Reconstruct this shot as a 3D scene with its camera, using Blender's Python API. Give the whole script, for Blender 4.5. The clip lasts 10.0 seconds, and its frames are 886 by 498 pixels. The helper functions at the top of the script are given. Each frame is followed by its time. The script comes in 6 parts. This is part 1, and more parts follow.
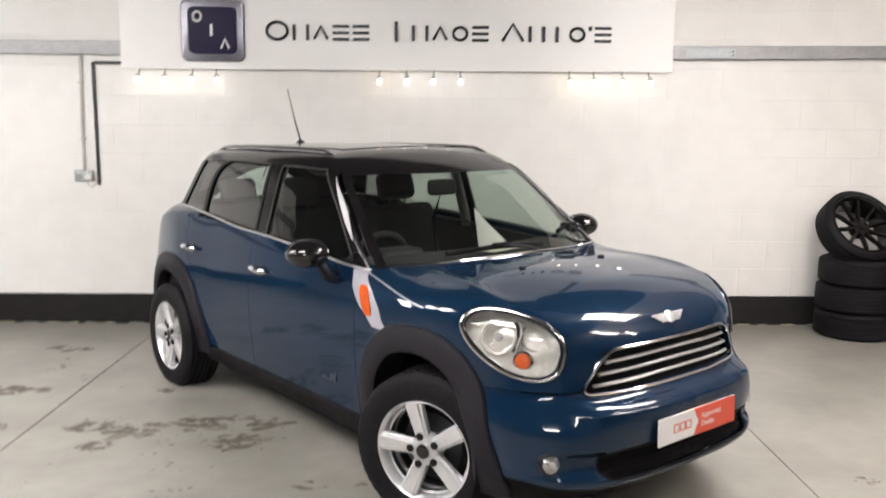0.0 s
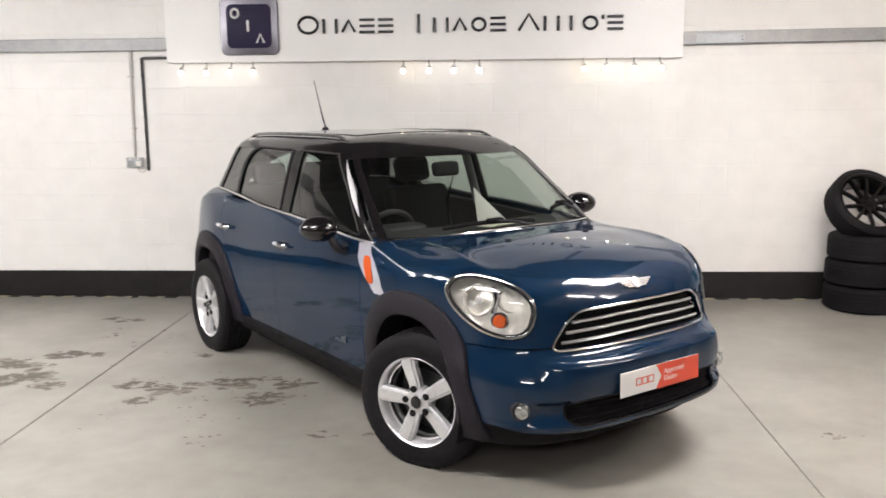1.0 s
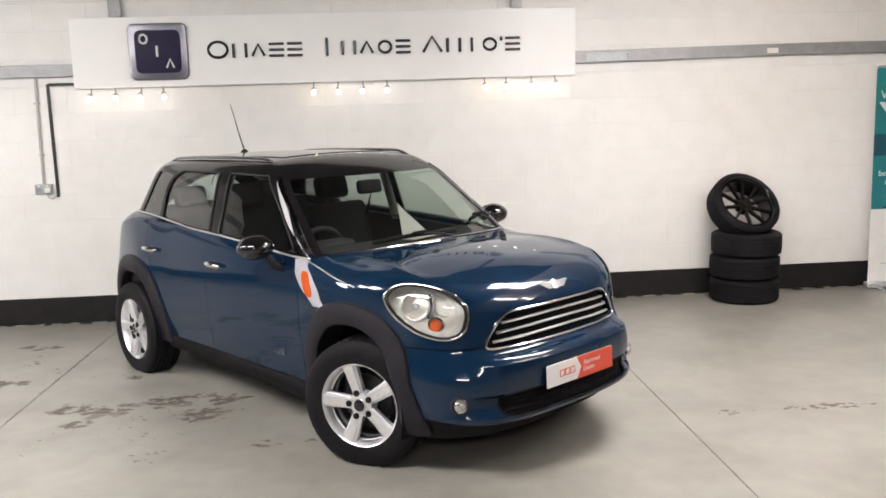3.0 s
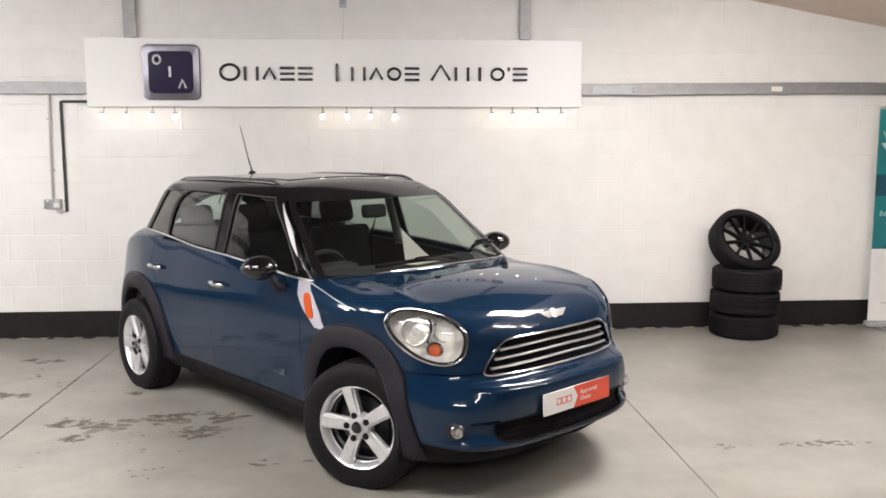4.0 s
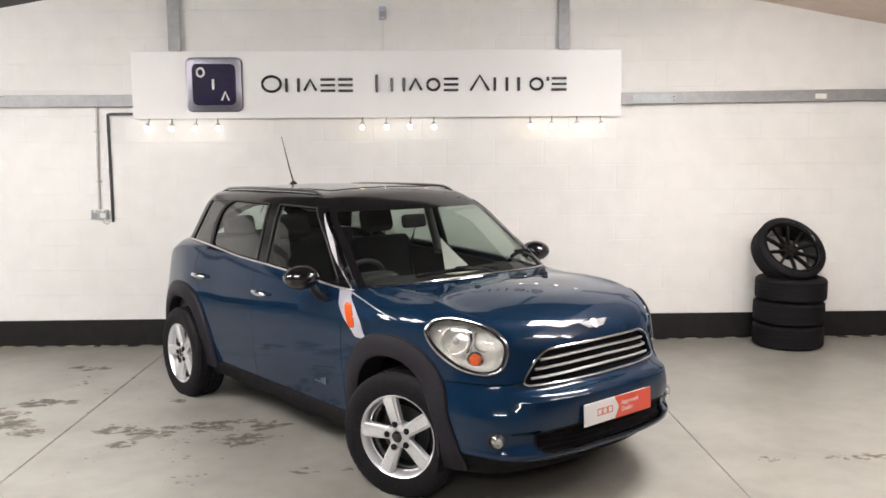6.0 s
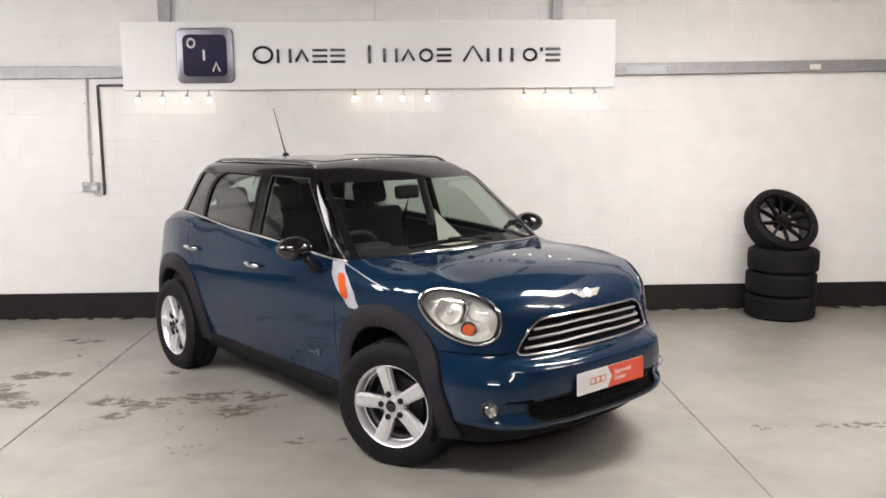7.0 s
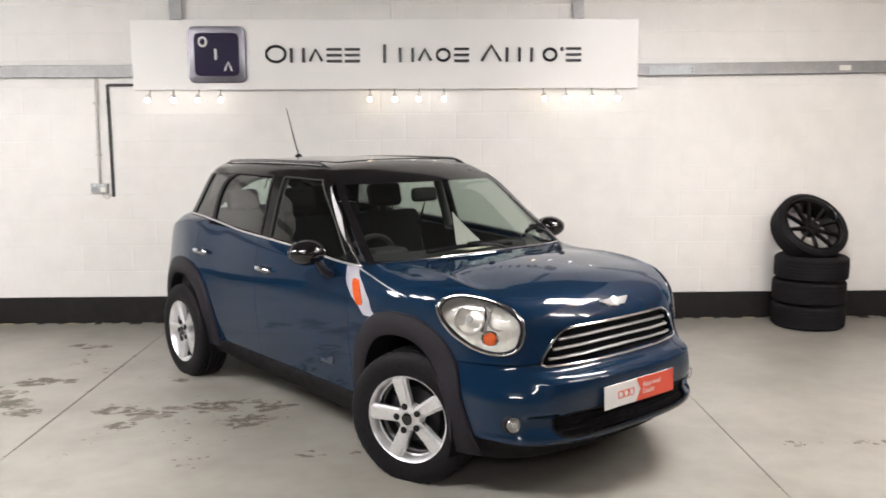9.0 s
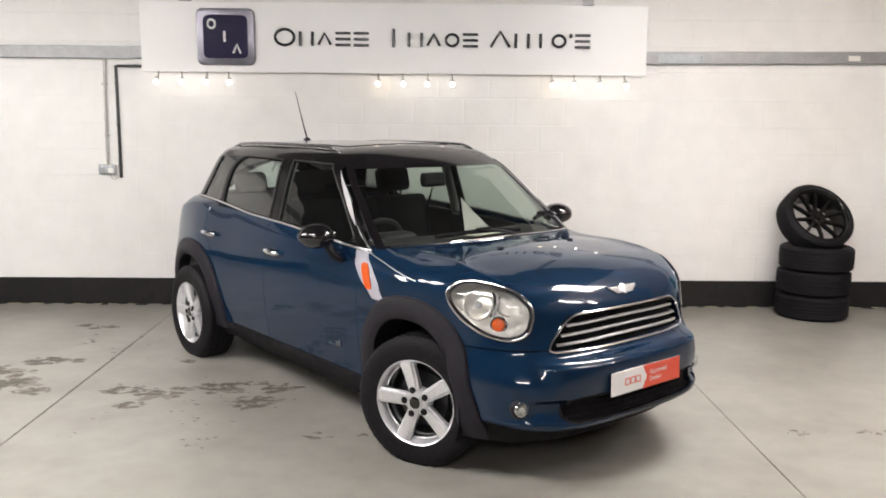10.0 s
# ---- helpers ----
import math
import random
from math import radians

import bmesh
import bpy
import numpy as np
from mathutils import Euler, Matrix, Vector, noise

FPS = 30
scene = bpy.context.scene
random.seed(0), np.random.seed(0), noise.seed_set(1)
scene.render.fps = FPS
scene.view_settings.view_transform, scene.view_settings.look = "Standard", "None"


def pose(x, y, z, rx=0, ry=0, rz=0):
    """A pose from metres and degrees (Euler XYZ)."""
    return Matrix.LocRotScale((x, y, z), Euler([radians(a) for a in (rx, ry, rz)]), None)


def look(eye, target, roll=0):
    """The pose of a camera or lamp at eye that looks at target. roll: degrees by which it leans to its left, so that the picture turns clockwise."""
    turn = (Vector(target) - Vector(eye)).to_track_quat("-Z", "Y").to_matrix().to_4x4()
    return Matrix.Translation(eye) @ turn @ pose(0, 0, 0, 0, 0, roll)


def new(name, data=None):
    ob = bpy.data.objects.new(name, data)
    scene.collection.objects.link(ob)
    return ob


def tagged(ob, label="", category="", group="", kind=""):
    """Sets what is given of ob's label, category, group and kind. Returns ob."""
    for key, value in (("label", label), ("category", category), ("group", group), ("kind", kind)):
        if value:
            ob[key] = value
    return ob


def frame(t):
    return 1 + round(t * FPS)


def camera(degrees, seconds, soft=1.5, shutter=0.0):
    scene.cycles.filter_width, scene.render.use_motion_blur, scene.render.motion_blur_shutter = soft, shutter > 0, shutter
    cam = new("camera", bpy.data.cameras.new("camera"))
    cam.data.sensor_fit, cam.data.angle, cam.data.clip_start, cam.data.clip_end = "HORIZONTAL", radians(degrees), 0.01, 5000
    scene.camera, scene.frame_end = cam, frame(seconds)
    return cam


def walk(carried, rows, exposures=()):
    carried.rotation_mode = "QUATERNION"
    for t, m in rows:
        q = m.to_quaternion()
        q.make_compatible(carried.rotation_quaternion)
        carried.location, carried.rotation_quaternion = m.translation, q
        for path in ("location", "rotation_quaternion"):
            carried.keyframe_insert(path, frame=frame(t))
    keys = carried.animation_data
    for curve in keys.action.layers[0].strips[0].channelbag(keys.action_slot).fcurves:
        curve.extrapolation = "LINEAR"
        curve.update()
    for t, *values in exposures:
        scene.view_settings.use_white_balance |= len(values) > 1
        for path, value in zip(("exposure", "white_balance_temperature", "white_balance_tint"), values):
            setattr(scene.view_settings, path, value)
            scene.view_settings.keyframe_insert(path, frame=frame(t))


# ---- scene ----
cam = camera(54.7, 10.0, 1.6, 0.3)
PATH = [
    (0, (0.094, -0.098, 1.698), (0.121, 1.879, 1.399), 0.4),
    (0.2, (0.151, -0.233, 1.703), (0.145, 1.736, 1.352), 2.0),
    (0.5, (0.221, -0.387, 1.72), (0.202, 1.582, 1.368), -0.2),
    (0.7, (0.299, -0.448, 1.714), (0.246, 1.522, 1.377), -0.7),
    (1, (0.412, -0.545, 1.715), (0.302, 1.423, 1.381), -0.5),
    (1.2, (0.443, -0.591, 1.712), (0.259, 1.362, 1.32), -1.6),
    (1.5, (0.443, -0.646, 1.736), (0.269, 1.303, 1.322), -2.9),
    (1.8, (0.398, -0.717, 1.765), (0.265, 1.244, 1.396), -4.4),
    (2, (0.329, -0.749, 1.767), (0.355, 1.225, 1.448), -5.2),
    (2.2, (0.283, -0.785, 1.767), (0.359, 1.189, 1.452), -5.6),
    (3.3, (0.205, -0.897, 1.773), (0.383, 1.071, 1.467), -0.3),
    (3.5, (0.218, -0.91, 1.774), (0.41, 1.063, 1.504), 0.1),
    (4, (0.214, -0.936, 1.78), (0.35, 1.044, 1.529), -0.1),
    (4.5, (0.206, -0.94, 1.778), (0.28, 1.045, 1.545), 0.3),
    (5, (0.189, -0.944, 1.789), (0.247, 1.044, 1.569), 0.4),
    (6.5, (0.205, -0.952, 1.779), (0.253, 1.031, 1.528), -0.7),
    (7, (0.201, -0.946, 1.764), (0.264, 1.032, 1.475), -0.5),
    (7.5, (0.238, -0.891, 1.741), (0.33, 1.082, 1.424), -0.3),
    (8, (0.291, -0.769, 1.745), (0.334, 1.208, 1.446), -0.8),
    (8.2, (0.296, -0.736, 1.756), (0.278, 1.247, 1.493), -1.0),
    (8.5, (0.27, -0.73, 1.736), (0.175, 1.25, 1.477), -0.4),
    (8.7, (0.243, -0.72, 1.724), (0.161, 1.261, 1.462), -0.0),
    (9, (0.17, -0.731, 1.732), (0.205, 1.249, 1.455), -0.3),
    (9.5, (0.095, -0.739, 1.724), (0.2, 1.234, 1.41), -0.5),
    (9.7, (0.098, -0.733, 1.721), (0.194, 1.235, 1.38), -0.1),
    (10, (0.128, -0.751, 1.733), (0.16, 1.224, 1.423), 0.5),
]
walk(cam, [(t, look(eye, target, roll)) for t, eye, target, roll in PATH], [(0, 0.04), (5.2, 0.03), (7.5, 0.0), (10, 0.0)])

# ---- world and light
world = bpy.data.worlds.new("world")
scene.world = world
world.use_nodes = True
world.node_tree.nodes["Background"].inputs[0].default_value = (0.9, 0.95, 1.0, 1)
world.node_tree.nodes["Background"].inputs[1].default_value = 0.02


# ceiling battens: x, y, height of the diffuser, and length and width where they differ
# none in view: some follow the bonnet reflections, others are added as fill
BATTENS = [(2.45, 4.08, 3.0, 1.5, 0.60), (3.2, 2.45, 2.62, 1.4, 0.22), (4.75, 2.75, 2.55, 1.4, 0.20), (-3.45, 3.1, 2.95, 1.5, 0.42),
           (-4.95, 4.3, 2.38, 3.0, 0.21), (-4.3, 3.6, 2.85, 1.5, 0.45), (-1.4, 1.5, 3.3, 1.8, 0.68), (-5.2, 0.8, 2.7, 1.5, 0.35), (-0.4, -3.0, 3.1, 1.8, 0.55)]


# ---- materials
def material(name, colour, rough=0.5, metal=0.0, coat=0.0, vary=0.0, grain=20.0, bump=0.0, bump_grain=60.0, second=None, second_grain=2.0, cut=(0.5, 0.6), spec=0.5, rough_vary=0.0, emit=None, power=0.0):
    """A surface with grain at one scale, an optional second colour in patches at another, and relief."""
    m = bpy.data.materials.new(name)
    m.use_nodes = True
    n, l = m.node_tree.nodes, m.node_tree.links
    b = n["Principled BSDF"]
    b.inputs["Base Color"].default_value = (*colour, 1)
    b.inputs["Roughness"].default_value, b.inputs["Metallic"].default_value = rough, metal
    b.inputs["Coat Weight"].default_value, b.inputs["Coat Roughness"].default_value = coat, 0.03
    b.inputs["Specular IOR Level"].default_value = spec
    if emit:
        b.inputs["Emission Color"].default_value, b.inputs["Emission Strength"].default_value = (*emit, 1), power
    if not (vary or bump or second):
        return m
    where = n.new("ShaderNodeNewGeometry").outputs["Position"]

    def cloud(scale, detail=6.0):
        t = n.new("ShaderNodeTexNoise")
        t.inputs["Scale"].default_value, t.inputs["Detail"].default_value = scale, detail
        l.new(where, t.inputs["Vector"])
        return t.outputs["Fac"]

    def spread(value, a, b2, c, d):
        r = n.new("ShaderNodeMapRange")
        for i, v in enumerate((a, b2, c, d)):
            r.inputs[i + 1].default_value = v
        l.new(value, r.inputs[0])
        return r.outputs[0]

    def mixed(kind, fac, a, b2):
        x = n.new("ShaderNodeMix")
        x.data_type, x.blend_type = "RGBA", kind
        for socket, v in ((x.inputs[0], fac), (x.inputs[6], a), (x.inputs[7], b2)):
            if isinstance(v, (tuple, float)):
                socket.default_value = v if isinstance(v, float) else (*v, 1)
            else:
                l.new(v, socket)
        return x.outputs[2]

    out = colour
    if second:
        out = mixed("MIX", spread(cloud(second_grain, 3.0), cut[0], cut[1], 0, 1), colour, second)
    if vary:
        shade = spread(cloud(grain), 0.3, 0.7, 1 - vary, 1 + vary)
        broad = spread(cloud(grain * 0.09, 3.0), 0.3, 0.7, 1 - vary * 0.7, 1 + vary * 0.7)
        mul = n.new("ShaderNodeMath")
        mul.operation = "MULTIPLY"
        l.new(shade, mul.inputs[0]), l.new(broad, mul.inputs[1])
        grey = n.new("ShaderNodeCombineColor")
        for i in range(3):
            l.new(mul.outputs[0], grey.inputs[i])
        out = mixed("MULTIPLY", 1.0, out, grey.outputs[0])
    if not isinstance(out, tuple):
        l.new(out, b.inputs["Base Color"])
    if rough_vary:
        l.new(spread(cloud(grain * 0.4), 0.3, 0.7, rough - rough_vary, rough + rough_vary), b.inputs["Roughness"])
    if bump:
        u = n.new("ShaderNodeBump")
        u.inputs["Strength"].default_value, u.inputs["Distance"].default_value = 1.0, bump
        l.new(cloud(bump_grain), u.inputs["Height"])
        l.new(u.outputs[0], b.inputs["Normal"])
    return m


def glass(name, tint, rough=0.0):
    """Thin sheet glass: clear with a tint, and a mirror at its surface that grows towards a glancing view."""
    m = bpy.data.materials.new(name)
    m.use_nodes = True
    n, l = m.node_tree.nodes, m.node_tree.links
    n.clear()
    see, shine, mix, out, weight = (n.new("ShaderNode" + k) for k in ("BsdfTransparent", "BsdfGlossy", "MixShader", "OutputMaterial", "LayerWeight"))
    see.inputs[0].default_value = (*tint, 1)
    shine.inputs["Roughness"].default_value = rough
    weight.inputs[0].default_value = 0.5
    power, scale = n.new("ShaderNodeMath"), n.new("ShaderNodeMath")
    power.operation, scale.operation = "POWER", "MULTIPLY_ADD"
    power.inputs[1].default_value, scale.inputs[1].default_value, scale.inputs[2].default_value = 4.0, 0.86, 0.125
    l.new(weight.outputs["Facing"], power.inputs[0]), l.new(power.outputs[0], scale.inputs[0])
    l.new(scale.outputs[0], mix.inputs[0]), l.new(see.outputs[0], mix.inputs[1]), l.new(shine.outputs[0], mix.inputs[2])
    l.new(mix.outputs[0], out.inputs[0])
    return m


WALL_PAINT = material("wall_paint", (0.80, 0.785, 0.765), 0.55, vary=0.03, grain=5, bump=0.0016, bump_grain=45, second=(0.77, 0.745, 0.715), second_grain=0.7, cut=(0.45, 0.75))
# tone of the unseen walls, set by the bounce light and reflections wanted
BOUNCE_GREY = material("bounce_grey", (0.36, 0.35, 0.345), 0.7, vary=0.08, grain=3, second=(0.30, 0.295, 0.29), second_grain=0.6, cut=(0.45, 0.6))
DIM_CEILING = material("dim_ceiling", (0.075, 0.073, 0.073), 0.8, vary=0.15, grain=4, bump=0.002, bump_grain=12)
CEILING_PAINT = material("ceiling_lining", (0.72, 0.60, 0.52), 0.7, vary=0.04, grain=6, bump=0.001, bump_grain=30)
FLOOR_PAINT = material("floor_paint", (0.244, 0.231, 0.204), 0.31, vary=0.06, grain=8, bump=0.0003, bump_grain=30, second=(0.298, 0.286, 0.255), second_grain=1.7, cut=(0.34, 0.62), rough_vary=0.03)


BEIGE = material("beige_card", (0.46, 0.42, 0.35), 0.7, vary=0.05, grain=15)
JOINT = material("joint_filler", (0.245, 0.22, 0.185), 0.8, vary=0.5, grain=45)
HALO = material("thin_worn_paint", (0.200, 0.184, 0.155), 0.5, vary=0.2, grain=40)
STAIN = material("worn_concrete", (0.115, 0.102, 0.082), 0.6, vary=0.25, grain=40, bump=0.001, bump_grain=120)
SKIRT = material("black_skirting", (0.011, 0.0095, 0.0095), 0.6, spec=0.3, vary=0.2, grain=12, bump=0.001, bump_grain=30)
TAPE = material("faded_yellow_tape", (0.60, 0.55, 0.36), 0.5, vary=0.2, grain=30)
STEEL = material("galvanised_steel", (0.34, 0.338, 0.34), 0.5, 0.5, vary=0.06, grain=40, second=(0.30, 0.30, 0.305), second_grain=12, cut=(0.35, 0.65))
CONDUIT = material("grey_conduit", (0.50, 0.48, 0.46), 0.45, 0.2, vary=0.08, grain=30)
BLACK_CABLE = material("black_plastic_trunking", (0.018, 0.018, 0.018), 0.5, vary=0.2, grain=40)
SIGN_WHITE = material("sign_board", (0.845, 0.83, 0.82), 0.35, vary=0.012, grain=3, bump=0.0003, bump_grain=5)
DULL = material("dull_grey_badge", (0.075, 0.085, 0.10), 0.45, 0.2, vary=0.1, grain=40)
SATIN = material("satin_grille_bar", (0.62, 0.61, 0.60), 0.34, 0.75, vary=0.06, grain=30)
CHROME = material("chrome", (0.80, 0.80, 0.82), 0.08, 1.0, vary=0.03, grain=30)
DARK_CHROME = material("dark_enamel_letters", (0.008, 0.007, 0.010), 0.35, 0.0, coat=0.1, vary=0.1, grain=30)
NAVY = material("navy_enamel", (0.016, 0.012, 0.042), 0.4, spec=0.15, vary=0.1, grain=20)
WHITE_ENAMEL = material("white_enamel", (0.75, 0.74, 0.75), 0.3, vary=0.02, grain=20)
BLUE = material("blue_metallic_paint", (0.0042, 0.0186, 0.0472), 0.45, 0.12, coat=1.0, vary=0.05, grain=1200, spec=0.0)
BLUE.node_tree.nodes["Principled BSDF"].inputs["Coat Roughness"].default_value = 0.045
PILLAR_BLACK = material("black_pillar_paint", (0.0085, 0.008, 0.0085), 0.12, spec=0.25, vary=0.1, grain=20)
GLOSS_BLACK = material("gloss_black_paint", (0.006, 0.005, 0.006), 0.12, coat=0.5, vary=0.1, grain=20)
TRIM = material("black_plastic_trim", (0.0135, 0.0118, 0.0165), 0.5, spec=0.25, vary=0.15, grain=60, bump=0.0004, bump_grain=500)
UNDER = material("underbody_black", (0.013, 0.012, 0.0128), 0.9, spec=0.1, vary=0.3, grain=20)
RUBBER = material("tyre_rubber", (0.0086, 0.0078, 0.0092), 0.66, spec=0.16, vary=0.25, grain=50, bump=0.0006, bump_grain=160)
ALLOY = material("silver_alloy", (0.76, 0.755, 0.775), 0.27, 0.65, vary=0.05, grain=60)
LAMP_RING = material("dark_chrome_ring", (0.50, 0.50, 0.51), 0.10, 1.0, vary=0.05, grain=30)
LAMP_CHROME = material("lamp_chrome", (0.88, 0.87, 0.85), 0.06, 1.0, bump=0.0015, bump_grain=60)
ALLOY_DARK = material("alloy_barrel", (0.035, 0.035, 0.037), 0.4, 0.6, vary=0.25, grain=20)
BLACK_ALLOY = material("gloss_black_alloy", (0.006, 0.006, 0.006), 0.12, coat=0.2, spec=0.3, vary=0.1, grain=20)
ORANGE = material("amber_plastic", (0.72, 0.105, 0.012), 0.15, coat=0.8, vary=0.18, grain=90, bump=0.001, bump_grain=160)
FABRIC = material("dark_seat_cloth", (0.013, 0.0125, 0.0135), 0.9, spec=0.1, vary=0.25, grain=120, bump=0.001, bump_grain=400)
DASH = material("dashboard_plastic", (0.024, 0.023, 0.024), 0.65, spec=0.25, vary=0.15, grain=60, bump=0.0005, bump_grain=300)
LINING = material("pale_headlining", (0.30, 0.29, 0.28), 0.9, vary=0.05, grain=50)
PAPER = material("white_paper", (0.78, 0.76, 0.72), 0.7, vary=0.03, grain=15)
INK = material("grey_print", (0.35, 0.34, 0.34), 0.7, vary=0.05, grain=30)
RED_ORANGE = material("red_orange_print", (0.70, 0.085, 0.045), 0.35, vary=0.03, grain=15)
PRINT_WHITE = material("plate_white", (0.78, 0.77, 0.76), 0.35, vary=0.02, grain=15)
TEAL = material("teal_print", (0.02, 0.17, 0.20), 0.4, vary=0.1, grain=4, second=(0.015, 0.23, 0.22), second_grain=2.5, cut=(0.40, 0.62))
TEAL_DARK = material("dark_teal_print", (0.012, 0.065, 0.095), 0.4, vary=0.12, grain=6)
SENSOR = material("sensor_plastic", (0.55, 0.56, 0.66), 0.4, vary=0.05, grain=30)
BULB = material("spot_bulb", (0.9, 0.9, 0.9), 0.3, emit=(1.0, 0.93, 0.84), power=15)
BULB_WARM = material("warm_spot_bulb", (0.9, 0.9, 0.9), 0.3, emit=(1.0, 0.82, 0.56), power=17)
DIFFUSER = material("batten_diffuser", (0.85, 0.85, 0.85), 0.5, emit=(1.0, 0.962, 0.942), power=37)
HEAD_CHROME = material("lamp_reflector", (0.96, 0.92, 0.85), 0.18, 0.5, bump=0.010, bump_grain=24, vary=0.1, grain=30)
PILLAR_LEAF = material("pale_pillar_leaf", (0.62, 0.61, 0.62), 0.3, 0.2, vary=0.03, grain=30)
SIDE_SILVER = material("pale_silver_plastic", (0.50, 0.49, 0.54), 0.30, 0.35, vary=0.04, grain=25)
RAIL = material("dark_satin_rail", (0.42, 0.42, 0.43), 0.25, 0.9, vary=0.05, grain=30)
FACET = material("faceted_reflector", (0.88, 0.86, 0.82), 0.14, 0.6, bump=0.007, bump_grain=42)
SCREEN_GLASS = glass("windscreen_glass", (0.80, 0.88, 0.83))
TINTED_GLASS = glass("side_glass", (0.70, 0.79, 0.74))
DARK_GLASS = glass("dark_quarter_glass", (0.36, 0.39, 0.38))
LAMP_GLASS = glass("lamp_glass", (0.94, 0.95, 0.95))


# ---- the shape of the hatchback: three silhouettes, rounded together (x ahead, y to its left, z up)
def curve(xs, ys):
    """A smooth curve through a few stations that does not overshoot."""
    xs, ys = np.array(xs, float), np.array(ys, float)
    h = np.diff(xs)
    d = np.diff(ys) / h
    m = np.zeros(len(xs))
    m[0], m[-1] = d[0], d[-1]
    for i in range(1, len(xs) - 1):
        if d[i - 1] * d[i] > 0:
            w1, w2 = 2 * h[i] + h[i - 1], h[i] + 2 * h[i - 1]
            m[i] = (w1 + w2) / (w1 / d[i - 1] + w2 / d[i])

    def at(x):
        x = np.clip(np.asarray(x, float), xs[0], xs[-1])
        i = np.clip(np.searchsorted(xs, x) - 1, 0, len(xs) - 2)
        t = (x - xs[i]) / h[i]
        return ((1 + 2 * t) * (1 - t) ** 2 * ys[i] + t * (1 - t) ** 2 * h[i] * m[i]
                + t * t * (3 - 2 * t) * ys[i + 1] + t * t * (t - 1) * h[i] * m[i + 1])
    return at


def smax(a, b, k):
    h = np.maximum(k - np.abs(a - b), 0) / k
    return np.maximum(a, b) + h * h * k * 0.25


TOP = curve([-3.4, -3.2, -3.0, -2.75, -0.95, -0.55, -0.3, 0.0, 0.3, 0.5, 0.62, 0.72, 0.9], [0.97, 1.05, 1.125, 1.21, 1.25, 1.09, 1.05, 1.05, 1.02, 0.97, 0.915, 0.83, 0.62])
NOSE = curve([0.15, 0.22, 0.27, 0.295, 0.315, 0.335, 0.36, 0.42, 0.52, 0.585, 0.606, 0.634, 0.66, 0.8, 0.9, 1.0], [0.60, 0.655, 0.70, 0.745, 0.772, 0.775, 0.765, 0.765, 0.772, 0.768, 0.752, 0.695, 0.676, 0.66, 0.645, 0.60])
# outside the grille the bumper has no shelf
NOSE_SIDE = curve([0.15, 0.22, 0.27, 0.295, 0.315, 0.335, 0.36, 0.42, 0.50, 0.55, 0.60, 0.66, 0.8, 0.9, 1.0], [0.60, 0.655, 0.70, 0.745, 0.772, 0.775, 0.765, 0.766, 0.760, 0.746, 0.722, 0.688, 0.66, 0.645, 0.60])
RIDGE = curve([-0.5, -0.04, 0.13, 0.26, 0.365, 0.44, 0.55], [0.60, 0.60, 0.625, 0.642, 0.62, 0.592, 0.55])


def ramp(v, a, b):
    t = np.clip((v - a) / (b - a), 0, 1)
    return t * t * (3 - 2 * t)


NOSE_PLAN = curve([0, 0.2, 0.38, 0.5, 0.6, 0.7, 0.78, 0.9], [0, 0.006, 0.032, 0.072, 0.138, 0.262, 0.45, 1.0])
TAIL = curve([0.15, 0.3, 0.5, 0.65, 0.8, 1.0, 1.2], [-3.20, -3.30, -3.34, -3.33, -3.27, -3.21, -3.14])
TAIL_PLAN = curve([0, 0.4, 0.6, 0.7, 0.78, 0.9], [0, 0.03, 0.08, 0.145, 0.26, 0.7])
WIDE = curve([-3.4, -3.0, -2.6, -2.0, -1.4, -0.6, 0.0, 0.3, 0.8], [0.82, 0.872, 0.872, 0.845, 0.835, 0.825, 0.825, 0.82, 0.76])
TUMBLE = curve([0.15, 0.3, 0.45, 0.6, 0.75, 0.88, 0.98, 1.06, 1.2], [0.07, 0.04, 0.018, 0.004, 0.0, 0.008, 0.026, 0.055, 0.13])


def lower_body(p):
    x, y, z = p[..., 0], np.abs(p[..., 1]), p[..., 2]
    # the bonnet is a crowned dome between two creased wings
    fade = ramp(x, -0.42, -0.10) * (1 - ramp(x, 0.46, 0.60))
    crease = 0.017 * np.exp(-np.sqrt((y - RIDGE(x)) ** 2 + 0.00010) / 0.045)
    top = (z - TOP(x) + (0.06 + 0.042 * fade) * y * y - fade * crease) * 0.96
    side = y - WIDE(x) + TUMBLE(z)
    outer = ramp(y, 0.50, 0.60)
    scoop = 0.030 * np.exp(-((z - 0.40) / 0.042) ** 4) * ramp(y, 0.44, 0.50) * (1 - ramp(y, 0.58, 0.66))
    nose = (x - NOSE(z) * (1 - outer) - NOSE_SIDE(z) * outer + scoop + NOSE_PLAN(y) * (1 - 0.15 * (1 - ramp(z, 0.50, 0.64)))) / np.sqrt(1 + (1.6 * np.clip(y - 0.25, 0, 0.5) / 0.35) ** 2)
    tail = (TAIL(z) + TAIL_PLAN(y) - x) / np.sqrt(1 + (1.6 * np.clip(y - 0.4, 0, 0.4) / 0.3) ** 2)
    d = smax(side, nose, 0.12)
    d = smax(d, tail, 0.12)
    return smax(smax(d, top, 0.105), 0.18 - z, 0.04)


ROOF = curve([-3.3, -3.0, -2.6, -2.0, -1.5, -1.3, -1.17, -1.09, -0.97, -0.87, -0.77], [1.40, 1.46, 1.517, 1.546, 1.549, 1.547, 1.540, 1.525, 1.486, 1.449, 1.408])
GLASS_WIDE = curve([0.9, 1.05, 1.12, 1.25, 1.4, 1.5, 1.6], [0.80, 0.765, 0.745, 0.705, 0.655, 0.60, 0.53])


